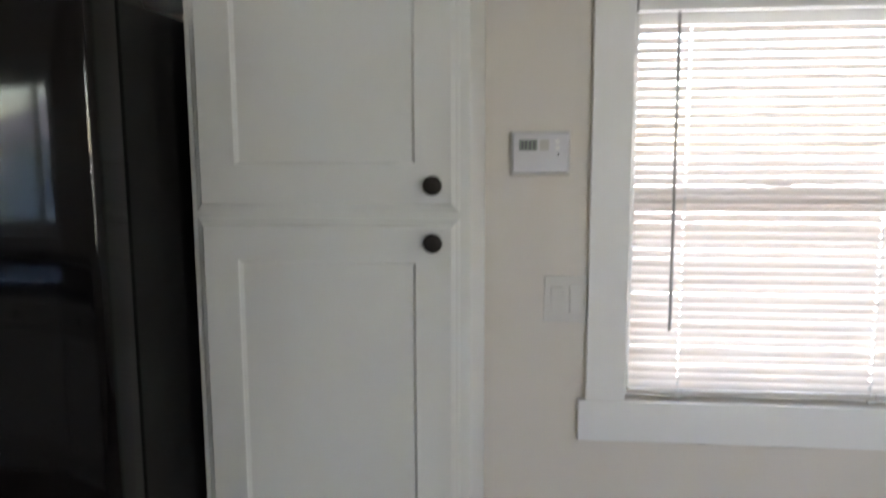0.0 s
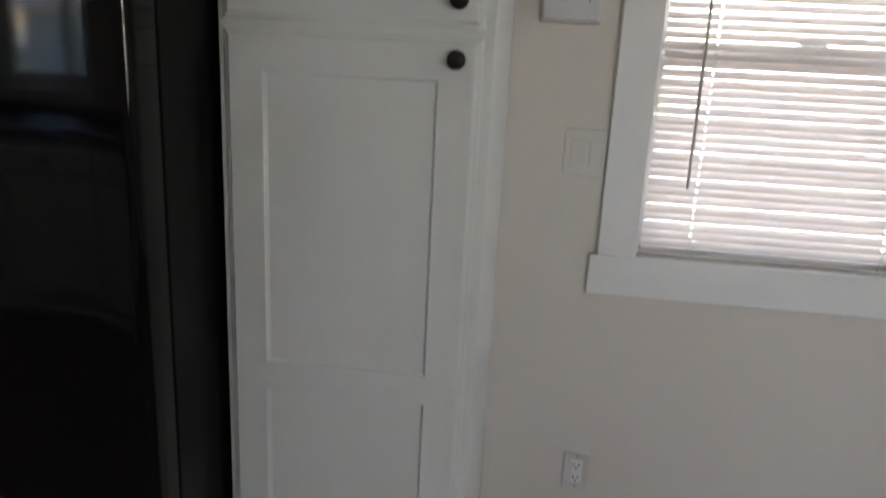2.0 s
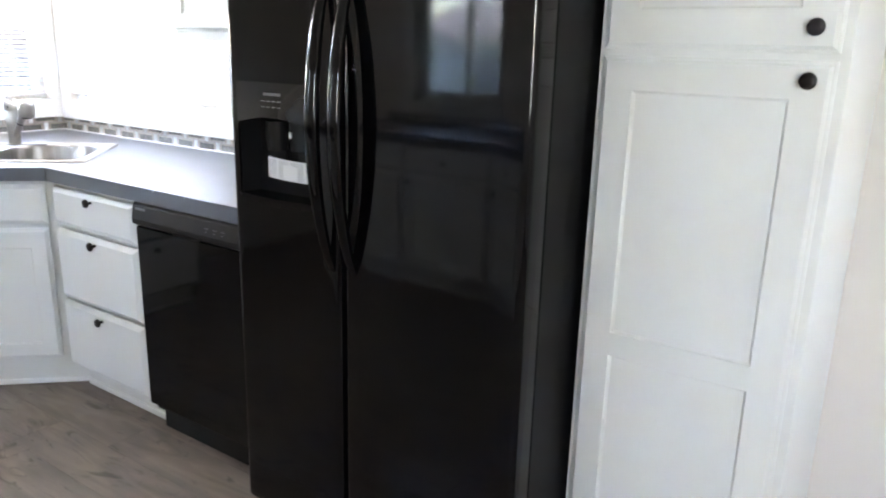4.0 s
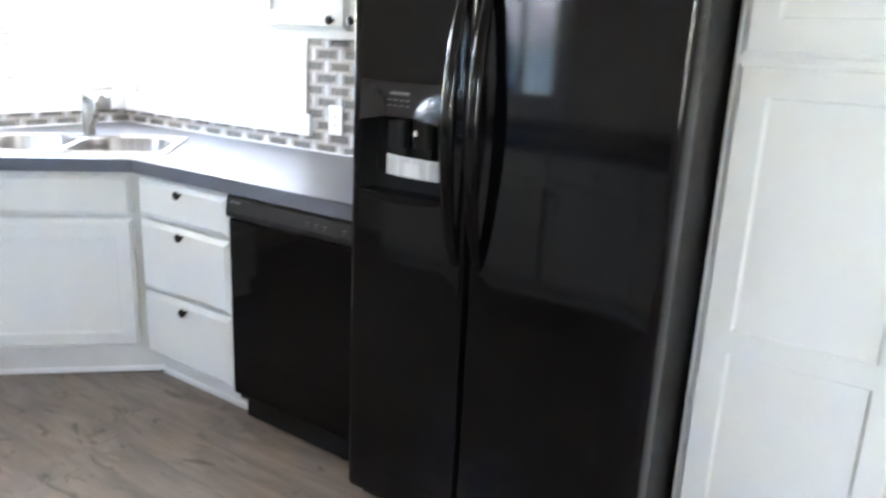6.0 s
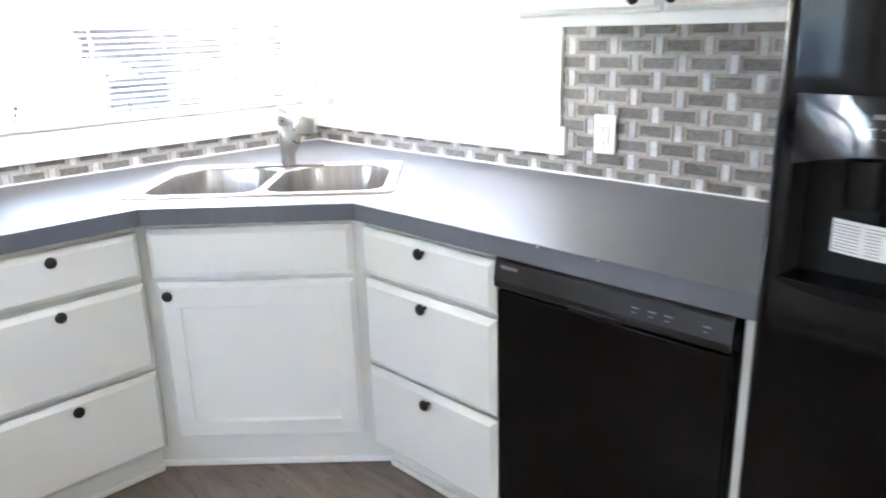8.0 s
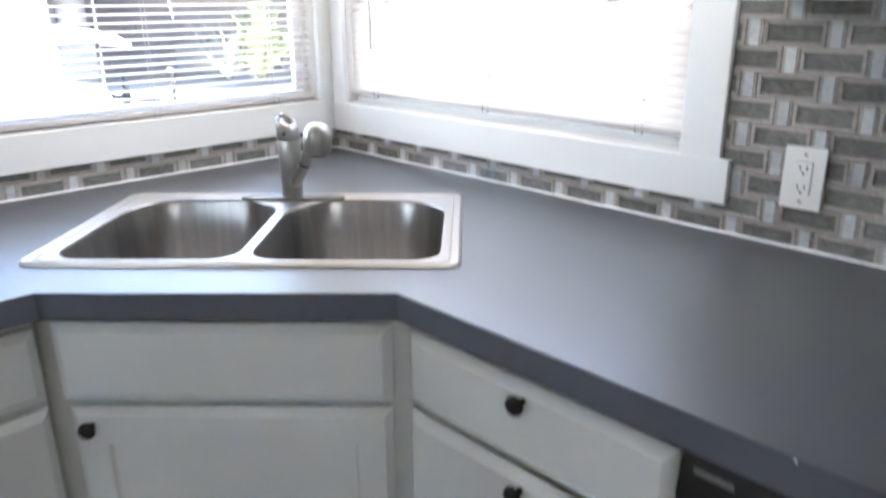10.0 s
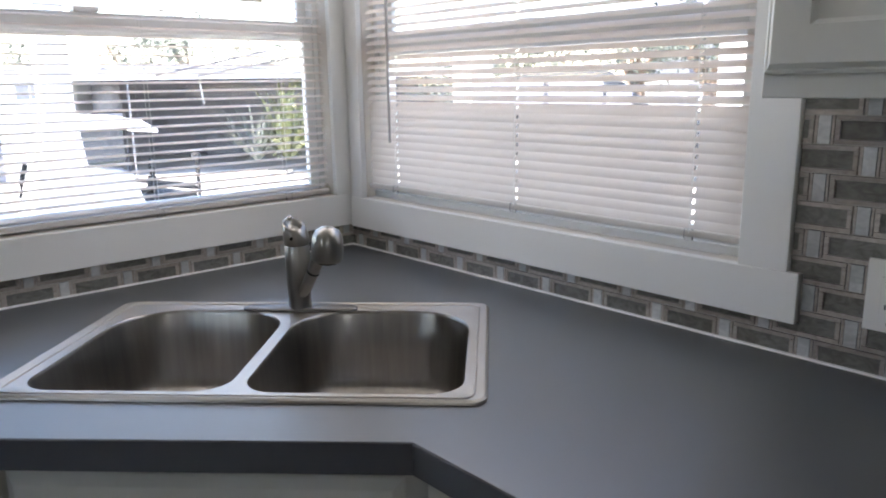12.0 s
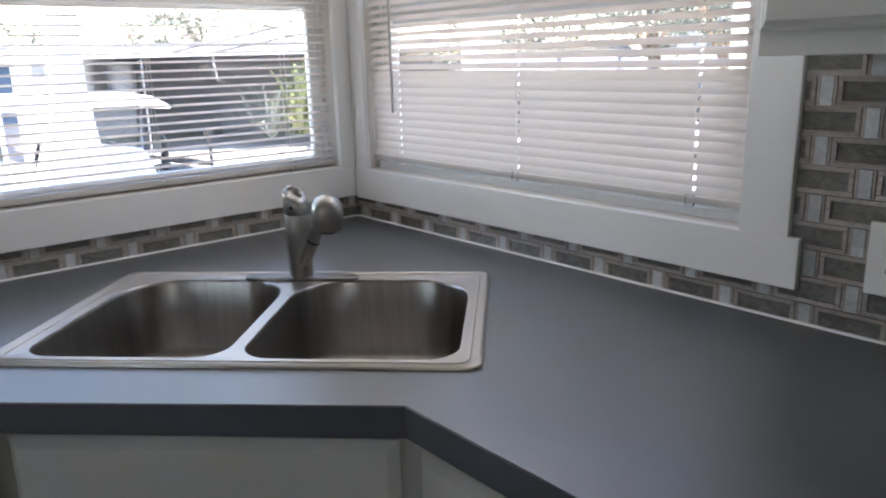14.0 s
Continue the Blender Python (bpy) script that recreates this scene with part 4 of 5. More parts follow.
    for p, q in zip(pts, pts[1:]):
        bm.faces.new([bm.verts.new(v) for v in ((p[0], p[1], p[3]), (q[0], q[1], q[3]), (q[0], q[1], q[2]), (p[0], p[1], p[2]))])
    bmesh.ops.remove_doubles(bm, verts=bm.verts, dist=0.0002)
    lab = part("instruction_label", bm, PAPER, fz, "white printed paper label")
    for k in range(8):
        p, q = pts[k], pts[k + 1]
        bm = bmesh.new()
        for row in range(9):
            if k in (3, 4) and row not in (0, 1):
                continue
            zt = p[2] - 0.006 - row * 0.0052
            e = 0.12 if k % 2 == 0 else 0.0
            g = 0.0 if k % 2 == 0 else 0.2
            A = Vector((p[0], p[1], zt)).lerp(Vector((q[0], q[1], zt)), e)
            B = Vector((p[0], p[1], zt)).lerp(Vector((q[0], q[1], zt)), 1 - g)
            off = Vector((0, -0.0012, 0))
            dz = Vector((0, 0, -0.0016))
            bm.faces.new([bm.verts.new(v + off) for v in (A, B, B + dz, A + dz)])
        part("print", bm, PAPER_INK, lab)

    # bowed handles either side of the gap
    for x, side in ((xg - 0.032, -1), (xg + 0.038, 1)):
        path, rad = [], []
        for k in range(17):
            t = k / 16
            z = 0.845 + (1.555 - 0.845) * t
            bow = math.sin(math.pi * t) ** 0.7
            path.append((x, front(x) + 0.006 - 0.066 * bow, z))
            rad.append(0.0115 + 0.006 * math.sin(math.pi * t))
        bm = bmesh.new()
        rings = []
        for p, rr in zip(path, rad):
            rings.append([bm.verts.new((p[0] + rr * 1.15 * math.cos(2 * math.pi * k / 14), p[1] + rr * 0.85 * math.sin(2 * math.pi * k / 14), p[2])) for k in range(14)])
        for a, b in zip(rings, rings[1:]):
            for k in range(14):
                bm.faces.new((a[k], a[(k + 1) % 14], b[(k + 1) % 14], b[k]))
        bm.faces.new(rings[0][::-1])
        bm.faces.new(rings[-1])
        smooth(part("handle", bm, BLACK, fz if side < 0 else r, "glossy black bowed handle"), 60)


refrigerator()

# ---- wall fittings ----


def outlet(m, label, plate, w=0.0355, h=0.0575):
    o = thing("wall_outlet", m, label, "outlet")
    part("plate", boxes((-w, w, -0.006, 0.0, -h, h), bevel=0.003), plate, o)
    part("receptacle", boxes((-0.0165, 0.0165, -0.0085, -0.004, -0.034, 0.034), bevel=0.002), PLATE, o)
    for s in (-1, 1):
        for dx in (-0.0065, 0.0065):
            part("slot", boxes((dx - 0.0014, dx + 0.0014, -0.0090, -0.006, s * 0.019 - 0.003, s * 0.019 + 0.006)), DARK_MARK, o)
        part("ground_hole", lathe([(0.0028, 0), (0.0028, 0.001)], 10, m=pose(0, -0.0088, s * 0.019 - 0.0085, 90)), DARK_MARK, o)
        part("screw", lathe([(0.0036, 0), (0.0036, 0.0008), (0.001, 0.0014)], 12, m=pose(0, -0.006, s * 0.047, 90)), STEEL, o)
    return o


outlet(pose(1.568, -0.0105, 1.059), "white duplex outlet with screws on the mosaic backsplash", PLATE, 0.040, 0.0625)
outlet(pose(4.076, 0, 0.235), "duplex outlet with a wall-coloured plate low on the cream wall", SWITCH)


def light_switch():
    s = thing("light_switch", pose(4.018, 0, 1.126), "almond two-gang switch plate with two rockers beside the window casing", "switch")
    part("plate", boxes((-0.056, 0.050, -0.006, 0.0, -0.059, 0.059), bevel=0.003), SWITCH, s)
    for x in (-0.023, 0.023):
        part("rocker_frame", boxes((x - 0.017, x + 0.017, -0.0072, -0.004, -0.0350, 0.0350), bevel=0.0008), SWITCH, s)
        bm = boxes((x - 0.0145, x + 0.0145, -0.0105, -0.004, -0.0315, 0.0315), bevel=0.0015)
        bmesh.ops.rotate(bm, verts=bm.verts, cent=(x, -0.006, 0), matrix=Matrix.Rotation(radians(4 if x < 0 else -4), 3, 'X'))
        part("rocker", bm, SWITCH, s)
    for x in (-0.023, 0.023):
        for z in (-0.047, 0.047):
            part("screw", lathe([(0.0032, 0), (0.0032, 0.0008), (0.001, 0.0012)], 10, m=pose(x, -0.006, z, 90)), SWITCH, s)


light_switch()


def thermostat():
    t = thing("thermostat", pose(3.948, 0, 1.488), "white wall thermostat with a small grey display", "thermostat")
    part("wall_plate", boxes((-0.073, 0.073, -0.010, 0.0, -0.055, 0.055), bevel=0.004), SWITCH, t)
    smooth(part("case", boxes((-0.068, 0.068, -0.030, 0.0, -0.050, 0.050), bevel=0.007, segments=3), THERMO, t), 50)
    part("display", boxes((-0.052, -0.008, -0.0312, -0.028, 0.006, 0.032), bevel=0.001), LCD, t, "grey liquid crystal display")
    for x in (-0.046, -0.038, -0.028, -0.018):
        part("digit", boxes((x, x + 0.005, -0.0318, -0.031, 0.009, 0.029)), DARK_MARK, t)
    part("button_field", boxes((-0.002, 0.020, -0.0312, -0.028, 0.006, 0.032), bevel=0.001), CABIN, t)
    for z in (0.012, 0.027):
        part("button", lathe([(0.006, 0), (0.006, 0.002), (0.004, 0.003)], 14, m=pose(0.040, -0.030, z, 90)), PLATE, t)
    part("mode_switch", boxes((0.040, 0.044, -0.0322, -0.029, -0.006, -0.001)), DARK_MARK, t)


thermostat()

# ---- outdoors ----
CONCRETE = paint("pale_concrete", (0.45, 0.44, 0.42), 0.85, 0.10, 0.3, 30, big=0.7)
SIDING = paint("white_siding", (0.62, 0.62, 0.61), 0.6, 0.04)
ROOFING = paint("grey_roof", (0.12, 0.12, 0.128), 0.7, 0.08, 0.2, 12)
# Blue-grey with the carport's shade in its colour; also serves panes and roofs.
SHADE = paint("shade_grey", (0.24, 0.24, 0.27), 0.7, 0.2, 0.1, 8)
RAKE = paint("roof_edge_grey", (0.06, 0.06, 0.07), 0.7, 0.1)
POST_GREY = paint("post_grey", (0.20, 0.20, 0.215), 0.6, 0.08)
PALE_LEAF = paint("pale_leaf", (0.21, 0.23, 0.20), 0.6, 0.3, 0.1, 9)
BLUE = paint("blue_plastic", (0.06, 0.10, 0.17), 0.5, 0.1)
ASPHALT = paint("asphalt", (0.055, 0.055, 0.06), 0.9, 0.2, 0.3, 60, big=1.0)
TINT = paint("smoked_plastic", (0.05, 0.06, 0.075), 0.2, 0.1)
BLUE_SIDING = paint("blue_grey_siding", (0.70, 0.75, 0.80), 0.6, 0.05)
CART = paint("cart_white", (0.80, 0.80, 0.78), 0.35, 0.03)
RUBBER = paint("tyre_rubber", (0.025, 0.025, 0.025), 0.8, 0.2)
SEAT = paint("cart_seat", (0.62, 0.60, 0.55), 0.6, 0.05)
BARK = paint("bark", (0.16, 0.12, 0.09), 0.9, 0.3, 0.5, 20)
LEAF = paint("leaf_green", (0.098, 0.114, 0.092), 0.55, 0.45, 0.1, 9, big=2.0)
LEAF_Y = paint("leaf_yellow_green", (0.165, 0.185, 0.09), 0.55, 0.35, 0.1, 9, big=2.0)
CAR_PAINT = paint("car_paint", (0.014, 0.017, 0.022), 0.6, 0.1)
GROUND_Z = -0.75


def ground_z(x, y):
    """The yard rises on the north side."""
    def ease(t):
        t = min(1.0, max(0.0, t))
        return t * t * (3 - 2 * t)
    return GROUND_Z + 0.73 * ease((y - 4.2) / 2.2) * ease((x + 10.5) / 3.0)


gx = [-400, -120, -60, -30, -18, -13, -11.6, -10.4, -9.2, -8.0, -7.2, -6.6, -5, -2, 4, 12, 40, 120, 400]
gy = [-400, -120, -40, -15, -5, 0, 3, 4.2, 4.8, 5.3, 5.8, 6.4, 8, 10, 14, 20, 40, 120, 400]
g = bmesh.new()
gv = [[g.verts.new((x, y, ground_z(x, y))) for x in gx] for y in gy]
for i in range(len(gy) - 1):
    for j in range(len(gx) - 1):
        g.faces.new((gv[i][j], gv[i][j + 1], gv[i + 1][j + 1], gv[i + 1][j]))
tagged(part("ground", g, CONCRETE), "pale sunlit concrete drive and yard", "ground", kind="structure")


LAWN = paint("lawn_grass", (0.050, 0.078, 0.028), 0.85, 0.3, 0.4, 40, big=1.2)
tagged(part("lawn", boxes((-40.0, 40.0, -70.0, ROOM_Y - 0.9, GROUND_Z - 0.05, GROUND_Z + 0.02)), LAWN), "mown green lawn behind the house", "lawn", kind="structure")


def slab(pts, z_of, thick, name, mat, parent):
    bm = bmesh.new()
    lo = [bm.verts.new((x, y, z_of(x, y) - thick)) for x, y in pts]
    hi = [bm.verts.new((x, y, z_of(x, y))) for x, y in pts]
    n = len(pts)
    bm.faces.new(hi)
    bm.faces.new(lo[::-1])
    for i in range(n):
        bm.faces.new((lo[i], lo[(i + 1) % n], hi[(i + 1) % n], hi[i]))
    return part(name, bm, mat, parent)


def strip(name, x0, z0, x1, z1, h, y0, y1, mat, parent):
    """A board of height h running up from (x0, z0) to (x1, z1)."""
    bm = bmesh.new()
    v = [[bm.verts.new((x, y, z)) for x, z in ((x0, z0), (x1, z1), (x1, z1 + h), (x0, z0 + h))] for y in (y0, y1)]
    bm.faces.new(v[0])
    bm.faces.new(v[1][::-1])
    for k in range(4):
        j = (k + 1) % 4
        bm.faces.new((v[0][k], v[0][j], v[1][j], v[1][k]))
    return part(name, bm, mat, parent)


def carport_house():
    """A low white house with an open carport; local x along its front, y away."""
    h = thing("neighbour_house", pose(-16.66, 5.95, GROUND_Z, 0, 0, 66), "white single-storey house with a wide open carport", "house")
    slab([(-9, -0.5), (9, -0.5), (9, 9), (-9, 9)], lambda x, y: 2.60 + 0.035 * max(0.0, y), 0.10, "carport_roof", ROOFING, h)
    part("fascia", boxes((-9, 9, -0.56, -0.50, 2.34, 2.56)), SIDING, h, "pale fascia board")
    for k in range(15):
        x = -8.4 + 1.2 * k
        part("roof_rib", boxes((x - 0.025, x + 0.025, -0.48, 0.0, 2.601, 2.628)), ROOFING, h)
    strip("rake_board", -0.05, 2.40, 2.6, 2.97, 0.05, -0.66, -0.58, RAKE, h)
    strip("rake_board", 0.9, 2.38, 4.4, 3.02, 0.05, -0.70, -0.62, RAKE, h)
    strip("gable", 0.1, 2.46, 6.4, 3.75, 0.05, 0.4, 0.5, SIDING, h)
    part("back_wall", boxes((-2.1, 8.6, 6.0, 6.15, 0, 2.55)), SHADE, h, "carport wall in a dark grey that stands in for shade")
    part("side_wall", boxes((8.4, 8.6, -0.4, 6.0, 0, 2.55)), SHADE, h, "carport wall in a dark grey that stands in for shade")
    part("house_wall", boxes((-3.55, -2.0, -0.35, -0.15, 0, 2.55), (-2.2, -2.0, -0.15, 6.0, 0, 2.55)), SIDING, h)
    w = part("window", boxes((-3.14, -2.48, -0.38, -0.352, 1.88, 2.30)), SIDING, h)
    for x0, x1 in ((-3.10, -2.83), (-2.79, -2.52)):
        part("pane", boxes((x0, x1, -0.395, -0.382, 1.93, 2.26)), SHADE, w)
    for x in (-0.70, 4.6, 8.2):
        part("post", boxes((x - 0.02, x + 0.02, -0.42, -0.36, 0, 2.50)), POST_GREY, h)
    for x in (-3.92, -5.6, -7.4):
        part("porch_post", boxes((x - 0.05, x + 0.05, -0.45, -0.35, 0, 2.50)), SIDING, h)
    part("lantern_bracket", tube([(0.97, -0.40, 2.46), (0.96, -0.42, 2.2), (1.02, -0.42, 1.75)], 0.016, 8), SIDING, h, "thin pale hanging bracket")
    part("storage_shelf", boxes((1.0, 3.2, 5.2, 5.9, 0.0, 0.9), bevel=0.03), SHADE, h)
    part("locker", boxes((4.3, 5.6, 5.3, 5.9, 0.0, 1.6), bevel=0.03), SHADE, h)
    tank = lathe([(0.28, 0), (0.34, 0.02), (0.34, 0.62), (0.30, 0.68), (0.10, 0.72)], 22, m=pose(-1.34, 0.9, 1.55))
    smooth(part("water_heater", tank, POST_GREY, h, "pale round tank on a stand"), 40)
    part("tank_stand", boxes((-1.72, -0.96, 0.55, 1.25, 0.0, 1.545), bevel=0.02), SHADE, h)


carport_house()


def golf_cart():
    c = thing("golf_cart", pose(-5.95, 0.58, GROUND_Z + 0.18, 0, 0, 100), "white golf cart with a canopy and tinted windscreen on the drive", "golf cart")
    # local x to the front of the cart, y away
    bm = boxes((-1.3, 0.15, -0.55, 0.55, 0.30, 0.62), (-1.3, -0.65, -0.55, 0.55, 0.62, 0.86), bevel=0.07, segments=3)
    smooth(part("body", bm, CART, c), 60)
    cowl = bmesh.new()
    prof = [(0.10, 0.30), (0.66, 0.36), (0.74, 0.55), (0.70, 0.82), (0.58, 1.16), (0.40, 1.22), (0.24, 0.70), (0.10, 0.58)]
    a = [cowl.verts.new((x, -0.54, z)) for x, z in prof]
    b = [cowl.verts.new((x, 0.54, z)) for x, z in prof]
    for i in range(len(prof)):
        j = (i + 1) % len(prof)
        cowl.faces.new((a[i], a[j], b[j], b[i]))
    cowl.faces.new(a[::-1])
    cowl.faces.new(b)
    bmesh.ops.recalc_face_normals(cowl, faces=cowl.faces)
    soften(cowl, 0.06, 3, 20)
    smooth(part("cowl", cowl, CART, c), 60)
    part("seat", boxes((-0.75, -0.18, -0.5, 0.5, 0.66, 0.80), (-0.86, -0.72, -0.5, 0.5, 0.80, 1.18), bevel=0.05), SEAT, c)
    roof = bmesh.new()
    outline = [(-1.15, 1.66), (-1.05, 1.73), (0.30, 1.74), (0.66, 1.68), (0.84, 1.58), (0.84, 1.54), (0.60, 1.60), (-1.10, 1.62)]
    a = [roof.verts.new((x, -0.62, z)) for x, z in outline]
    b = [roof.verts.new((x, 0.62, z)) for x, z in outline]
    for i in range(len(outline)):
        j = (i + 1) % len(outline)
        roof.faces.new((a[i], a[j], b[j], b[i]))
    roof.faces.new(a[::-1])
    roof.faces.new(b)
    bmesh.ops.recalc_face_normals(roof, faces=roof.faces)
    soften(roof, 0.02, 2, 25)
    smooth(part("canopy", roof, CART, c), 60)
    part("windscreen", boxes((0.505, 0.515, -0.50, 0.50, 1.21, 1.62)), TINT, c, "smoked plastic windscreen")
    part("side_curtain", boxes((-0.02, 0.50, -0.545, -0.535, 1.30, 1.61)), TINT, c, "dark clear-plastic side curtain")
    for y in (-0.52, 0.52):
        part("canopy_post", tube([(0.50, y, 1.20), (0.52, y, 1.40), (0.54, y, 1.60)], 0.02, 8), RUBBER, c)
        part("canopy_post", tube([(-1.06, y, 0.84), (-1.04, y, 1.63)], 0.018, 8), RUBBER, c)
        part("arm_rest", tube([(0.03, y * 1.1, 1.24), (-0.03, y * 1.1, 1.06), (-0.05, y * 1.1, 0.92), (0.05, y * 1.1, 0.82)], 0.028, 8), RUBBER, c)
        for x in (-0.92, 0.80):
            wheel = smooth(part("wheel", lathe([(0.12, -0.09), (0.21, -0.09), (0.24, -0.06), (0.24, 0.06), (0.21, 0.09), (0.12, 0.09)], 24, m=pose(x, y, 0.06, 90)), RUBBER, c), 40)
            part("rim", lathe([(0.02, -0.095), (0.12, -0.093), (0.125, 0.093), (0.02, 0.095)], 18, m=pose(x, y, 0.06, 90)), CART, wheel)
    part("front_rack", tube([(0.60, -0.46, 0.92), (0.86, -0.46, 1.02), (1.30, -0.46, 0.93), (1.44, 0.0, 0.92), (1.30, 0.46, 0.93), (0.86, 0.46, 1.02)], 0.026, 8), RUBBER, c)
    part("bumper", boxes((0.62, 1.34, -0.44, 0.44, 0.78, 0.88), bevel=0.03), RUBBER, c)
    part("steering_wheel", tube([(1.02 + 0.08 * math.cos(t), -0.1 + 0.12 * math.cos(t), 1.06 + 0.17 * math.sin(t)) for t in [2 * math.pi * k / 20 for k in range(21)]], 0.022, 6), RUBBER, c)
    part("steering_column", tube([(0.98, -0.1, 0.84), (1.02, -0.1, 1.06)], 0.045, 8), RUBBER, c)
    part("axle", boxes((-1.1, 1.0, -0.30, 0.30, 0.0, 0.30)), RUBBER, c)


golf_cart()


def crown(centre, size, n, leaf, seed, lean=0.0):
    """Many small leaf blades in uneven clumps."""
    r = random.Random(seed)
    clumps = []
    for _ in range(max(5, n // 90)):
        while True:
            p = Vector((r.uniform(-1, 1), r.uniform(-1, 1), r.uniform(-1, 1)))
            if p.length < 1:
                break
        clumps.append((p, r.uniform(0.22, 0.45)))
    verts, faces = [], []
    for _ in range(n):
        c, s = r.choice(clumps)
        d = Vector((r.gauss(0, 1), r.gauss(0, 1), r.gauss(0, 1)))
        p = c + d * s * 0.55
        p = Vector(centre) + Vector((p.x * size[0], p.y * size[1], p.z * size[2]))
        a = Vector((r.gauss(0, 1), r.gauss(0, 1), r.gauss(0, 0.7))).normalized() * leaf * r.uniform(0.6, 1.4)
        b = a.cross(Vector((r.gauss(0, 1), r.gauss(0, 1), r.gauss(0, 1)))).normalized() * leaf * 0.35
        i = len(verts)
        verts += [tuple(p - a), tuple(p + b), tuple(p + a), tuple(p - b)]
        faces.append((i, i + 1, i + 2, i + 3))
    return verts, faces


def leaves(name, parent, centre, size, n, leaf, seed, mat):
    v, f = crown(centre, size, n, leaf, seed)
    me = bpy.data.meshes.new(name)
    me.from_pydata(v, [], f)
    me.materials.append(mat)
    ob = new(name, me)
    ob.parent = parent
    return ob


def tree(x, y, base, height, spread, seed, label="leafy green tree beyond the houses", leaf_count=1500, leaf=0.11):
    r = random.Random(seed)
    t = thing("tree", pose(x, y, base), label, "tree", group="background trees")
    bm = tube([(0, 0, 0), (0.1, 0.05, height * 0.25), (0.0, 0.15, height * 0.5)], [0.22, 0.17, 0.12], 10)
    for k in range(5):
        a = r.uniform(0, 6.28)
        tube([(0, 0.1, height * (0.32 + 0.04 * k)), (math.cos(a) * spread * 0.35, math.sin(a) * spread * 0.35, height * 0.62), (math.cos(a) * spread * 0.6, math.sin(a) * spread * 0.6, height * 0.8)], [0.09, 0.06, 0.02], 7, bm=bm)
    part("trunk", bm, BARK, t)
    leaves("crown", t, (0, 0, height * 0.72), (spread, spread, height * 0.30), leaf_count, leaf, seed, LEAF)
    return t


for tx, ty, th, ts, seed in ((-37.8, 13.0, 5.3, 2.2, 3), (-39.5, 16.6, 6.6, 1.9, 5), (-37.0, 6.4, 4.4, 2.2, 6), (-44, 24, 5.6, 2.4, 7)):
    tree(tx, ty, GROUND_Z, th, ts, seed, leaf_count=1300, leaf=0.13)
for tx, ty, th, ts, seed in ((-8.7, 10.9, 2.9, 1.2, 8), (-7.6, 12.9, 3.1, 1.3, 9), (-5.9, 12.9, 3.4, 1.4, 11), (-4.6, 13.4, 3.6, 1.5, 13), (-11.6, 11.0, 2.9, 1.4, 15)):
    tree(tx, ty, ground_z(tx, ty), th, ts, seed, "small leafy tree across the yard", 1500, 0.085)


def shrub(x, y, h, seed, label, mat=None, bushy=True, reach=1.2):
    s = thing("shrub", pose(x, y, GROUND_Z), label, "shrub")
    r = random.Random(seed)
    verts, faces = [], []
    for k in range(60):
        a = r.uniform(0, 6.28)
        lift = r.uniform(0.35, reach)
        L = h * r.uniform(0.6, 1.1)
        d = Vector((math.cos(a) * math.cos(lift), math.sin(a) * math.cos(lift), math.sin(lift)))
        side = Vector((-math.sin(a), math.cos(a), 0)) * (0.030 if bushy else 0.012) * h
        p0, p1, p2 = Vector((0, 0, h * 0.1)), Vector((0, 0, h * 0.1)) + d * L * 0.6, Vector((0, 0, h * 0.1)) + d * L - Vector((0, 0, L * 0.18))
        i = len(verts)
        verts += [tuple(p0 - side * 0.6), tuple(p0 + side * 0.6), tuple(p1 + side), tuple(p1 - side), tuple(p2)]
        faces += [(i, i + 1, i + 2, i + 3), (i + 3, i + 2, i + 4)]
    me = bpy.data.meshes.new("blades")
    me.from_pydata(verts, [], faces)
    me.materials.append(mat or LEAF_Y)
    o = new("blades", me)
    o.parent = s
    if bushy:
        leaves("foliage", s, (0.2, 0.1, h * 0.5), (h * 0.26, h * 0.26, h * 0.44), 800, 0.07, seed, LEAF_Y)
    return s


shrub(-15.2, 8.62, 2.5, 2, "yellow-green spiky garden shrub", reach=1.45)
shrub(-15.7, 7.95, 2.3, 12, "thin pale spiky garden plant", PALE_LEAF, False, 1.3)
shrub(-19.2, 1.55, 2.4, 17, "green shrub beside the neighbouring house")
shrub(-19.6, 0.35, 2.2, 19, "low green shrub beside the neighbouring house")


def storage_bin():
    b = thing("storage_bin", pose(-18.3, 2.62, GROUND_Z, 0, 0, 66), "tall blue plastic bin by the porch posts", "bin")
    smooth(part("body", boxes((-0.28, 0.28, -0.28, 0.28, 0.9, 2.2), bevel=0.05, segments=2), BLUE, b), 40)
    part("stand", boxes((-0.26, 0.26, -0.26, 0.26, 0.0, 0.9), bevel=0.01), SHADE, b)
    part("lid", boxes((-0.31, 0.31, -0.31, 0.31, 2.2, 2.28), bevel=0.02), SIDING, b)


storage_bin()
tagged(part("road", boxes((-24, -18.0, -14, 1.6, GROUND_Z - 0.02, GROUND_Z + 0.012)), ASPHALT), "dark asphalt road past the house", "road", kind="structure")


def bollard(x, y):
    b = thing("metal_post", pose(x, y, GROUND_Z), "thin dark metal post on the drive", "post")
    part("pole", tube([(0, 0, 0), (0.02, 0, 1.50)], 0.02, 8), RUBBER, b)
    part("cap", lathe([(0.045, 1.49), (0.045, 1.53), (0.02, 1.55)], 12), RUBBER, b)


bollard(-5.0, 1.66)


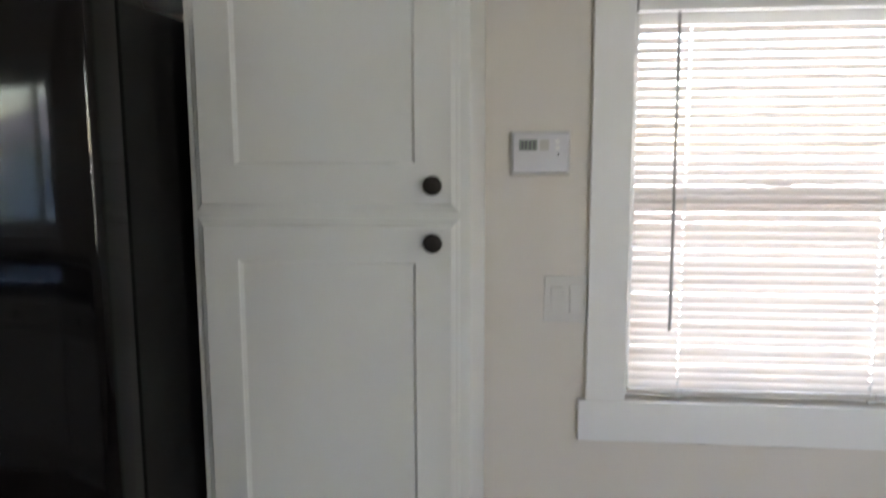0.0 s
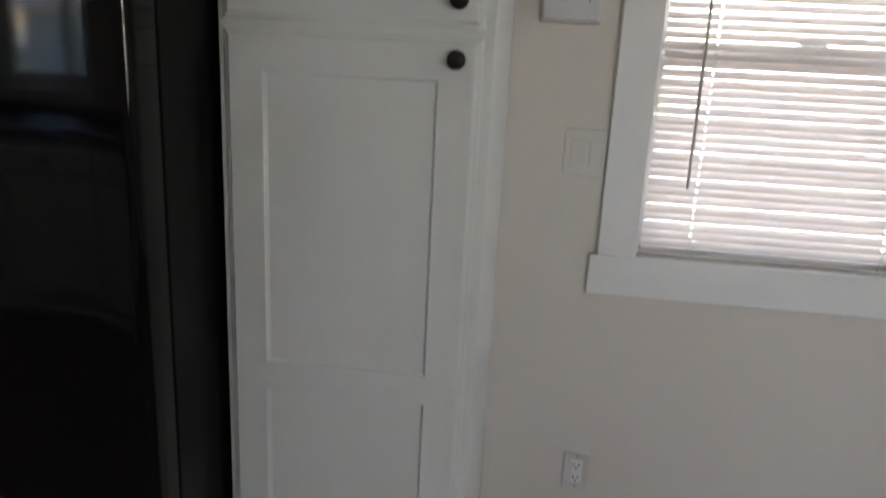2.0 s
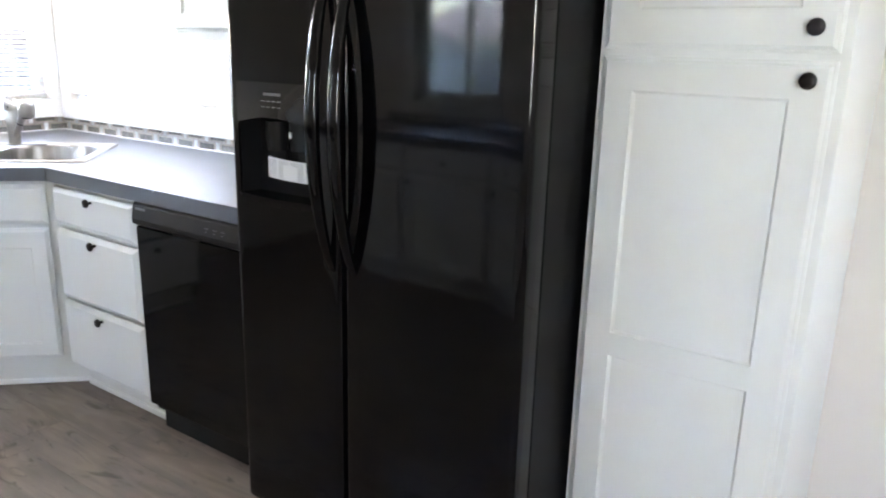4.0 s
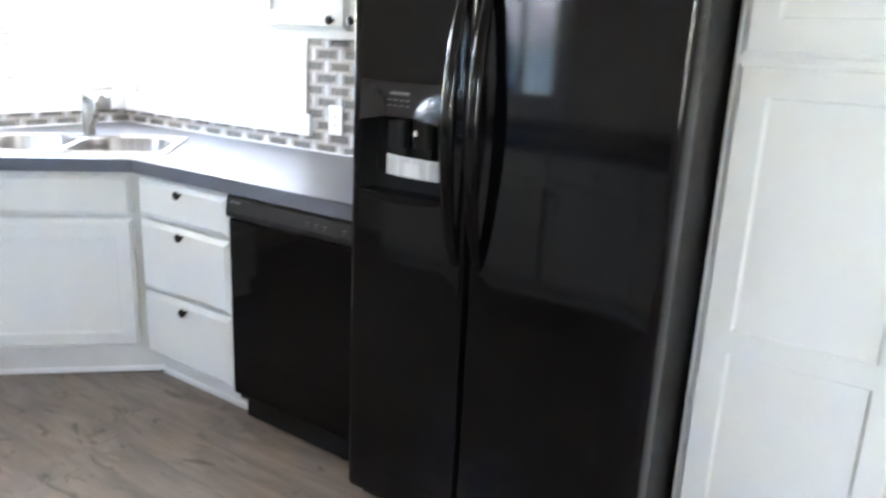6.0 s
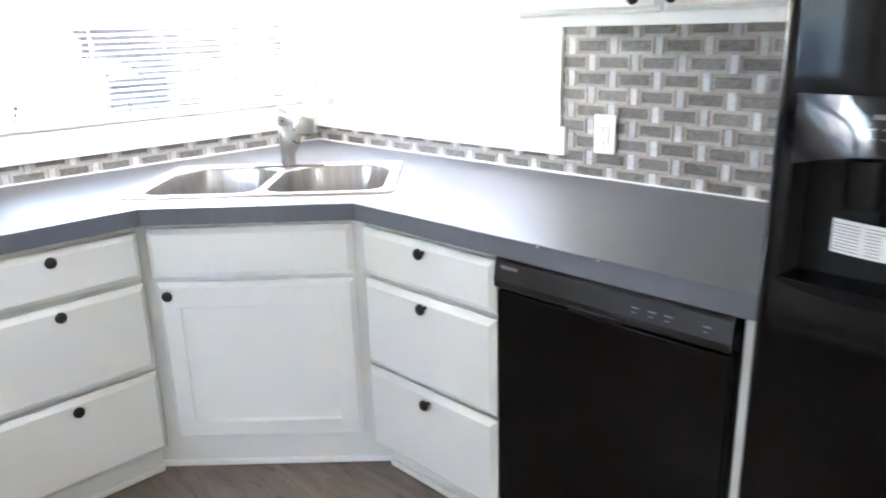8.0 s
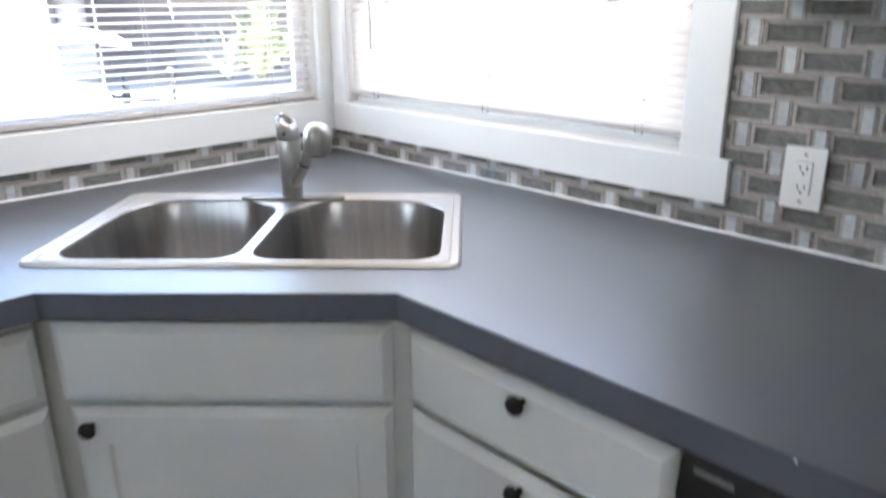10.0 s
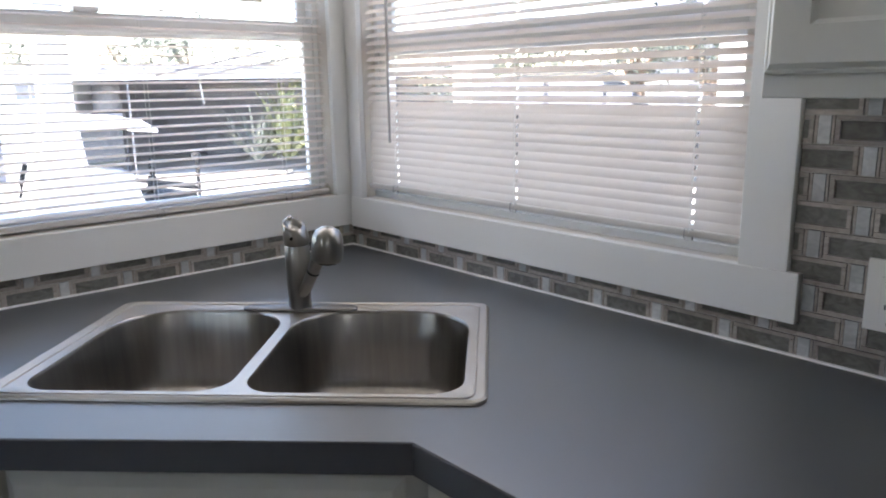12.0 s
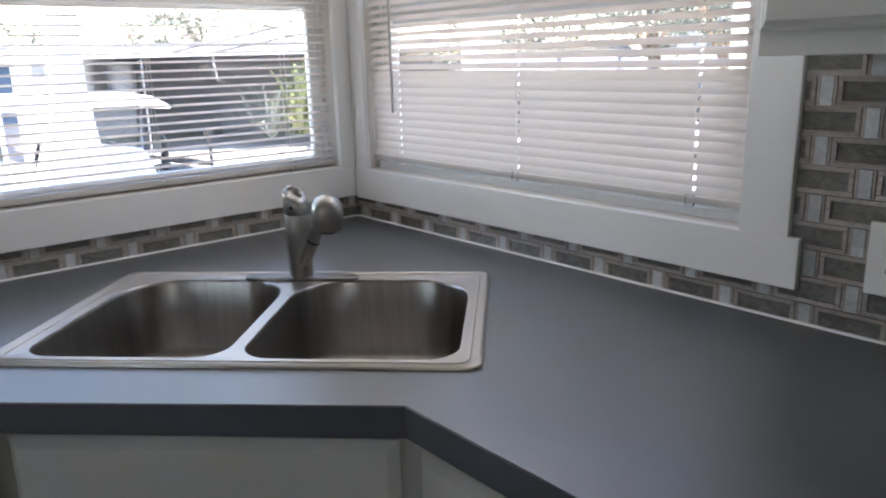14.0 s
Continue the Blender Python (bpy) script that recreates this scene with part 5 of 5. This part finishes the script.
def porch_post(x, y, w, label, flare=0.0):
    b = thing("porch_post", pose(x, y, GROUND_Z), label, "post", group="porch posts")
    part("shaft", boxes((-w / 2, w / 2, -w / 2, w / 2, 0.3, 3.0), bevel=0.008), SIDING, b)
    if flare:
        bm = bmesh.new()
        prev = None
        for k, z in ((w / 2 + 0.004, 1.95), (w / 2 + flare * 0.45, 1.55), (w / 2 + flare, 1.0), (w / 2 + flare * 1.1, 0.0)):
            cur = [bm.verts.new((sx * k, sy * k - (k - w / 2) * 0.6, z)) for sx, sy in ((-1, -1), (1, -1), (1, 1), (-1, 1))]
            if prev:
                for i in range(4):
                    bm.faces.new((prev[i], prev[(i + 1) % 4], cur[(i + 1) % 4], cur[i]))
            else:
                bm.faces.new(cur[::-1])
            prev = cur
        bm.faces.new(prev)
        part("base", bm, SIDING, b)
    else:
        part("base", boxes((-w / 2 - 0.03, w / 2 + 0.03, -w / 2 - 0.03, w / 2 + 0.03, 0, 0.3), bevel=0.03), SIDING, b)


porch_post(-3.65, 0.115, 0.19, "thick white porch column flaring into a wide base", 0.16)
porch_post(-0.93, 1.45, 0.15, "square white porch post")
porch_post(0.16, 2.21, 0.15, "square white porch post")


def car(m):
    c = thing("car", m, "blue-grey car parked across the yard", "car")
    bm = boxes((-2.2, 2.2, -0.85, 0.85, 0.35, 0.95), bevel=0.16, segments=3)
    smooth(part("body", bm, CAR_PAINT, c), 60)
    prof = [(-1.55, 0.92), (-1.15, 1.48), (-0.7, 1.58), (0.55, 1.56), (1.25, 0.95)]
    bm = bmesh.new()
    a = [bm.verts.new((x, -0.76, z)) for x, z in prof]
    b = [bm.verts.new((x, 0.76, z)) for x, z in prof]
    for i in range(len(prof)):
        j = (i + 1) % len(prof)
        bm.faces.new((a[i], a[j], b[j], b[i]))
    bm.faces.new(a[::-1])
    bm.faces.new(b)
    bmesh.ops.recalc_face_normals(bm, faces=bm.faces)
    soften(bm, 0.05, 2, 15)
    smooth(part("cabin", bm, CAR_PAINT, c), 60)
    for x0, x1 in ((-1.15, -0.35), (-0.28, 0.45)):
        part("side_window", boxes((x0, x1, -0.775, -0.755, 1.02, 1.45), bevel=0.008), SHADE, c)
    part("rear_window", boxes((0.50, 0.84, -0.775, -0.755, 1.02, 1.36), bevel=0.008), SHADE, c)
    for x in (-1.35, 1.4):
        for y in (-0.8, 0.8):
            w = smooth(part("wheel", lathe([(0.2, -0.1), (0.30, -0.1), (0.33, -0.06), (0.33, 0.06), (0.30, 0.1), (0.2, 0.1)], 24, m=pose(x, y, 0.33, 90)), RUBBER, c), 40)
            part("rim", lathe([(0.03, -0.105), (0.2, -0.102), (0.2, 0.102), (0.03, 0.105)], 18, m=pose(x, y, 0.33, 90)), CART, w)


car(pose(-5.05, 7.4, ground_z(-5.05, 7.4), 0, 0, 40))


def small_house(m, label, cladding):
    h = thing("house", m, label, "house")
    part("wall", boxes((-4, 5, 0, 5, 0, 2.5)), cladding, h)
    bm = bmesh.new()
    prof = [(-0.5, 2.45), (2.5, 3.6), (5.5, 2.45)]
    a = [bm.verts.new((-4.5, y, z)) for y, z in prof]
    b = [bm.verts.new((5.5, y, z)) for y, z in prof]
    for i in range(3):
        bm.faces.new((a[i], a[(i + 1) % 3], b[(i + 1) % 3], b[i]))
    bm.faces.new(a[::-1])
    bm.faces.new(b)
    part("roof", bm, SHADE, h, "grey pitched roof")
    for x in (-2.4, 0.2, 2.9):
        w = part("window", boxes((x - 0.6, x + 0.6, -0.04, 0.0, 0.9, 2.0)), SIDING, h)
        part("pane", boxes((x - 0.52, x - 0.02, -0.055, -0.038, 0.98, 1.92), (x + 0.02, x + 0.52, -0.055, -0.038, 0.98, 1.92)), SHADE, w)


small_house(pose(-5.0, 16.5, ground_z(-5, 16.5), 0, 0, 30), "pale single-storey house across the yard", SIDING)
small_house(pose(-3.2, -16.5, GROUND_Z, 0, 0, 180), "pale blue-grey single-storey house across the lawn", BLUE_SIDING)

# ---- mosaic backsplash: framed dark glass tiles with pale glass bars ----
TP, BAR, RP, RTOP = 0.1535, 0.034, 0.0503, 1.356
tile_meshes = {}


def mosaic_piece(kind, w, h, cl, cr, cb, ct):
    """A framed tile or a pale bar of w x h, cut on the sides that meet a casing or an edge."""
    key = (kind, round(w, 3), round(h, 3), round(cl, 3), round(cr, 3), round(cb, 3), round(ct, 3))
    if key in tile_meshes:
        return tile_meshes[key]
    bm = bmesh.new()
    x0, x1, z0, z1 = cl, w - cr, cb, h - ct

    def piece(a, b, c, d, y, mat):
        a, b, c, d = max(a, x0), min(b, x1), max(c, z0), min(d, z1)
        if b - a > 0.0008 and d - c > 0.0008:
            box(bm, a, b, -y, 0, c, d, mat)
    if kind == "tile":
        e, g = 0.0012, 0.0095
        piece(e, w - e, e, g - 0.0008, 0.0085, 0)
        piece(e, w - e, h - g + 0.0008, h - e, 0.0085, 0)
        piece(e, g - 0.0008, g, h - g, 0.0085, 0)
        piece(w - g + 0.0008, w - e, g, h - g, 0.0085, 0)
        piece(g, w - g, g, h - g, 0.0062, 1)
    else:
        piece(0.0012, w * 0.16, 0.001, h - 0.001, 0.0080, 0)
        piece(w * 0.16 + 0.001, w * 0.84 - 0.001, 0.001, h - 0.001, 0.0090, 1)
        piece(w * 0.84, w - 0.0012, 0.001, h - 0.001, 0.0080, 0)
    if not bm.verts:
        bm.free()
        tile_meshes[key] = None
        return None
    me = bpy.data.meshes.new("mosaic")
    bm.to_mesh(me)
    bm.free()
    for mt in ((STONE, DARKGLASS) if kind == "tile" else (STONE, PALEGLASS)):
        me.materials.append(mt)
    tile_meshes[key] = me
    return me


def backsplash(name, m, regions, shift, label):
    """regions: (x0, x1, z0, z1) rectangles of tile in the wall's own frame."""
    base = boxes(*[(a, b, -0.0045, -0.0005, c, d) for a, b, c, d in regions])
    wallpart = part(name, base, GROUT)
    wallpart.matrix_world = m
    tagged(wallpart, label, "backsplash", kind="structure")
    for a, b, c, d in regions:
        r = -2
        while True:
            z1 = RTOP - r * RP
            z0 = z1 - RP
            r += 1
            if z1 <= c + 0.001:
                break
            if z0 >= d - 0.001:
                continue
            cb, ct = max(0, c - z0), max(0, z1 - d)
            off = shift + (TP / 2 if r % 2 else 0)
            k = math.floor((a - off) / TP) - 1
            while off + k * TP < b:
                for kind, s, w in (("tile", off + k * TP, TP - BAR), ("bar", off + k * TP + TP - BAR, BAR)):
                    if s + w > a + 0.001 and s < b - 0.001:
                        me = mosaic_piece(kind, w, RP, max(0, a - s), max(0, s + w - b), cb, ct)
                        if me:
                            o = new("tile" if kind == "tile" else "glass_bar", me)
                            o.parent = wallpart
                            o.location = (s, -0.001, z0)
                k += 1


backsplash("backsplash_north", pose(0, 0, 0), [(0.0105, 1.420, C, 0.9765), (1.420, 2.402, C, 1.0715), (1.3975, 2.402, 1.0715, 1.3915)], 1.3738, "grey and beige framed glass mosaic backsplash over the counter")
backsplash("backsplash_west", west_m, [(-1.76, -0.0005, C, 0.9815)], -0.6318, "grey and beige framed glass mosaic strip under the window")

# ---- floor planks ----
prng = random.Random(8)
plank_meshes = {}


def plank_mesh(length):
    key = round(length, 2)
    if key not in plank_meshes:
        bm = boxes((0.0003, key - 0.0003, 0.0003, 0.1797, -0.004, 0.0))
        top = [e for e in bm.edges if all(abs(v.co.z) < 1e-6 for v in e.verts)]
        bmesh.ops.bevel(bm, geom=top, offset=0.0006, segments=1, affect='EDGES')
        me = bpy.data.meshes.new("plank")
        bm.to_mesh(me)
        bm.free()
        me.materials.append(FLOOR)
        plank_meshes[key] = me
    return plank_meshes[key]


for row in range(20):
    x = 0.0
    length = 0.1 * prng.randint(2, 12)
    while x < ROOM_X - 0.01:
        length = min(length, round(ROOM_X - x, 2))
        o = new("plank", plank_mesh(length))
        o.parent = floor
        o.location = (x, -0.18 * (row + 1), 0)
        x += length
        length = 1.22
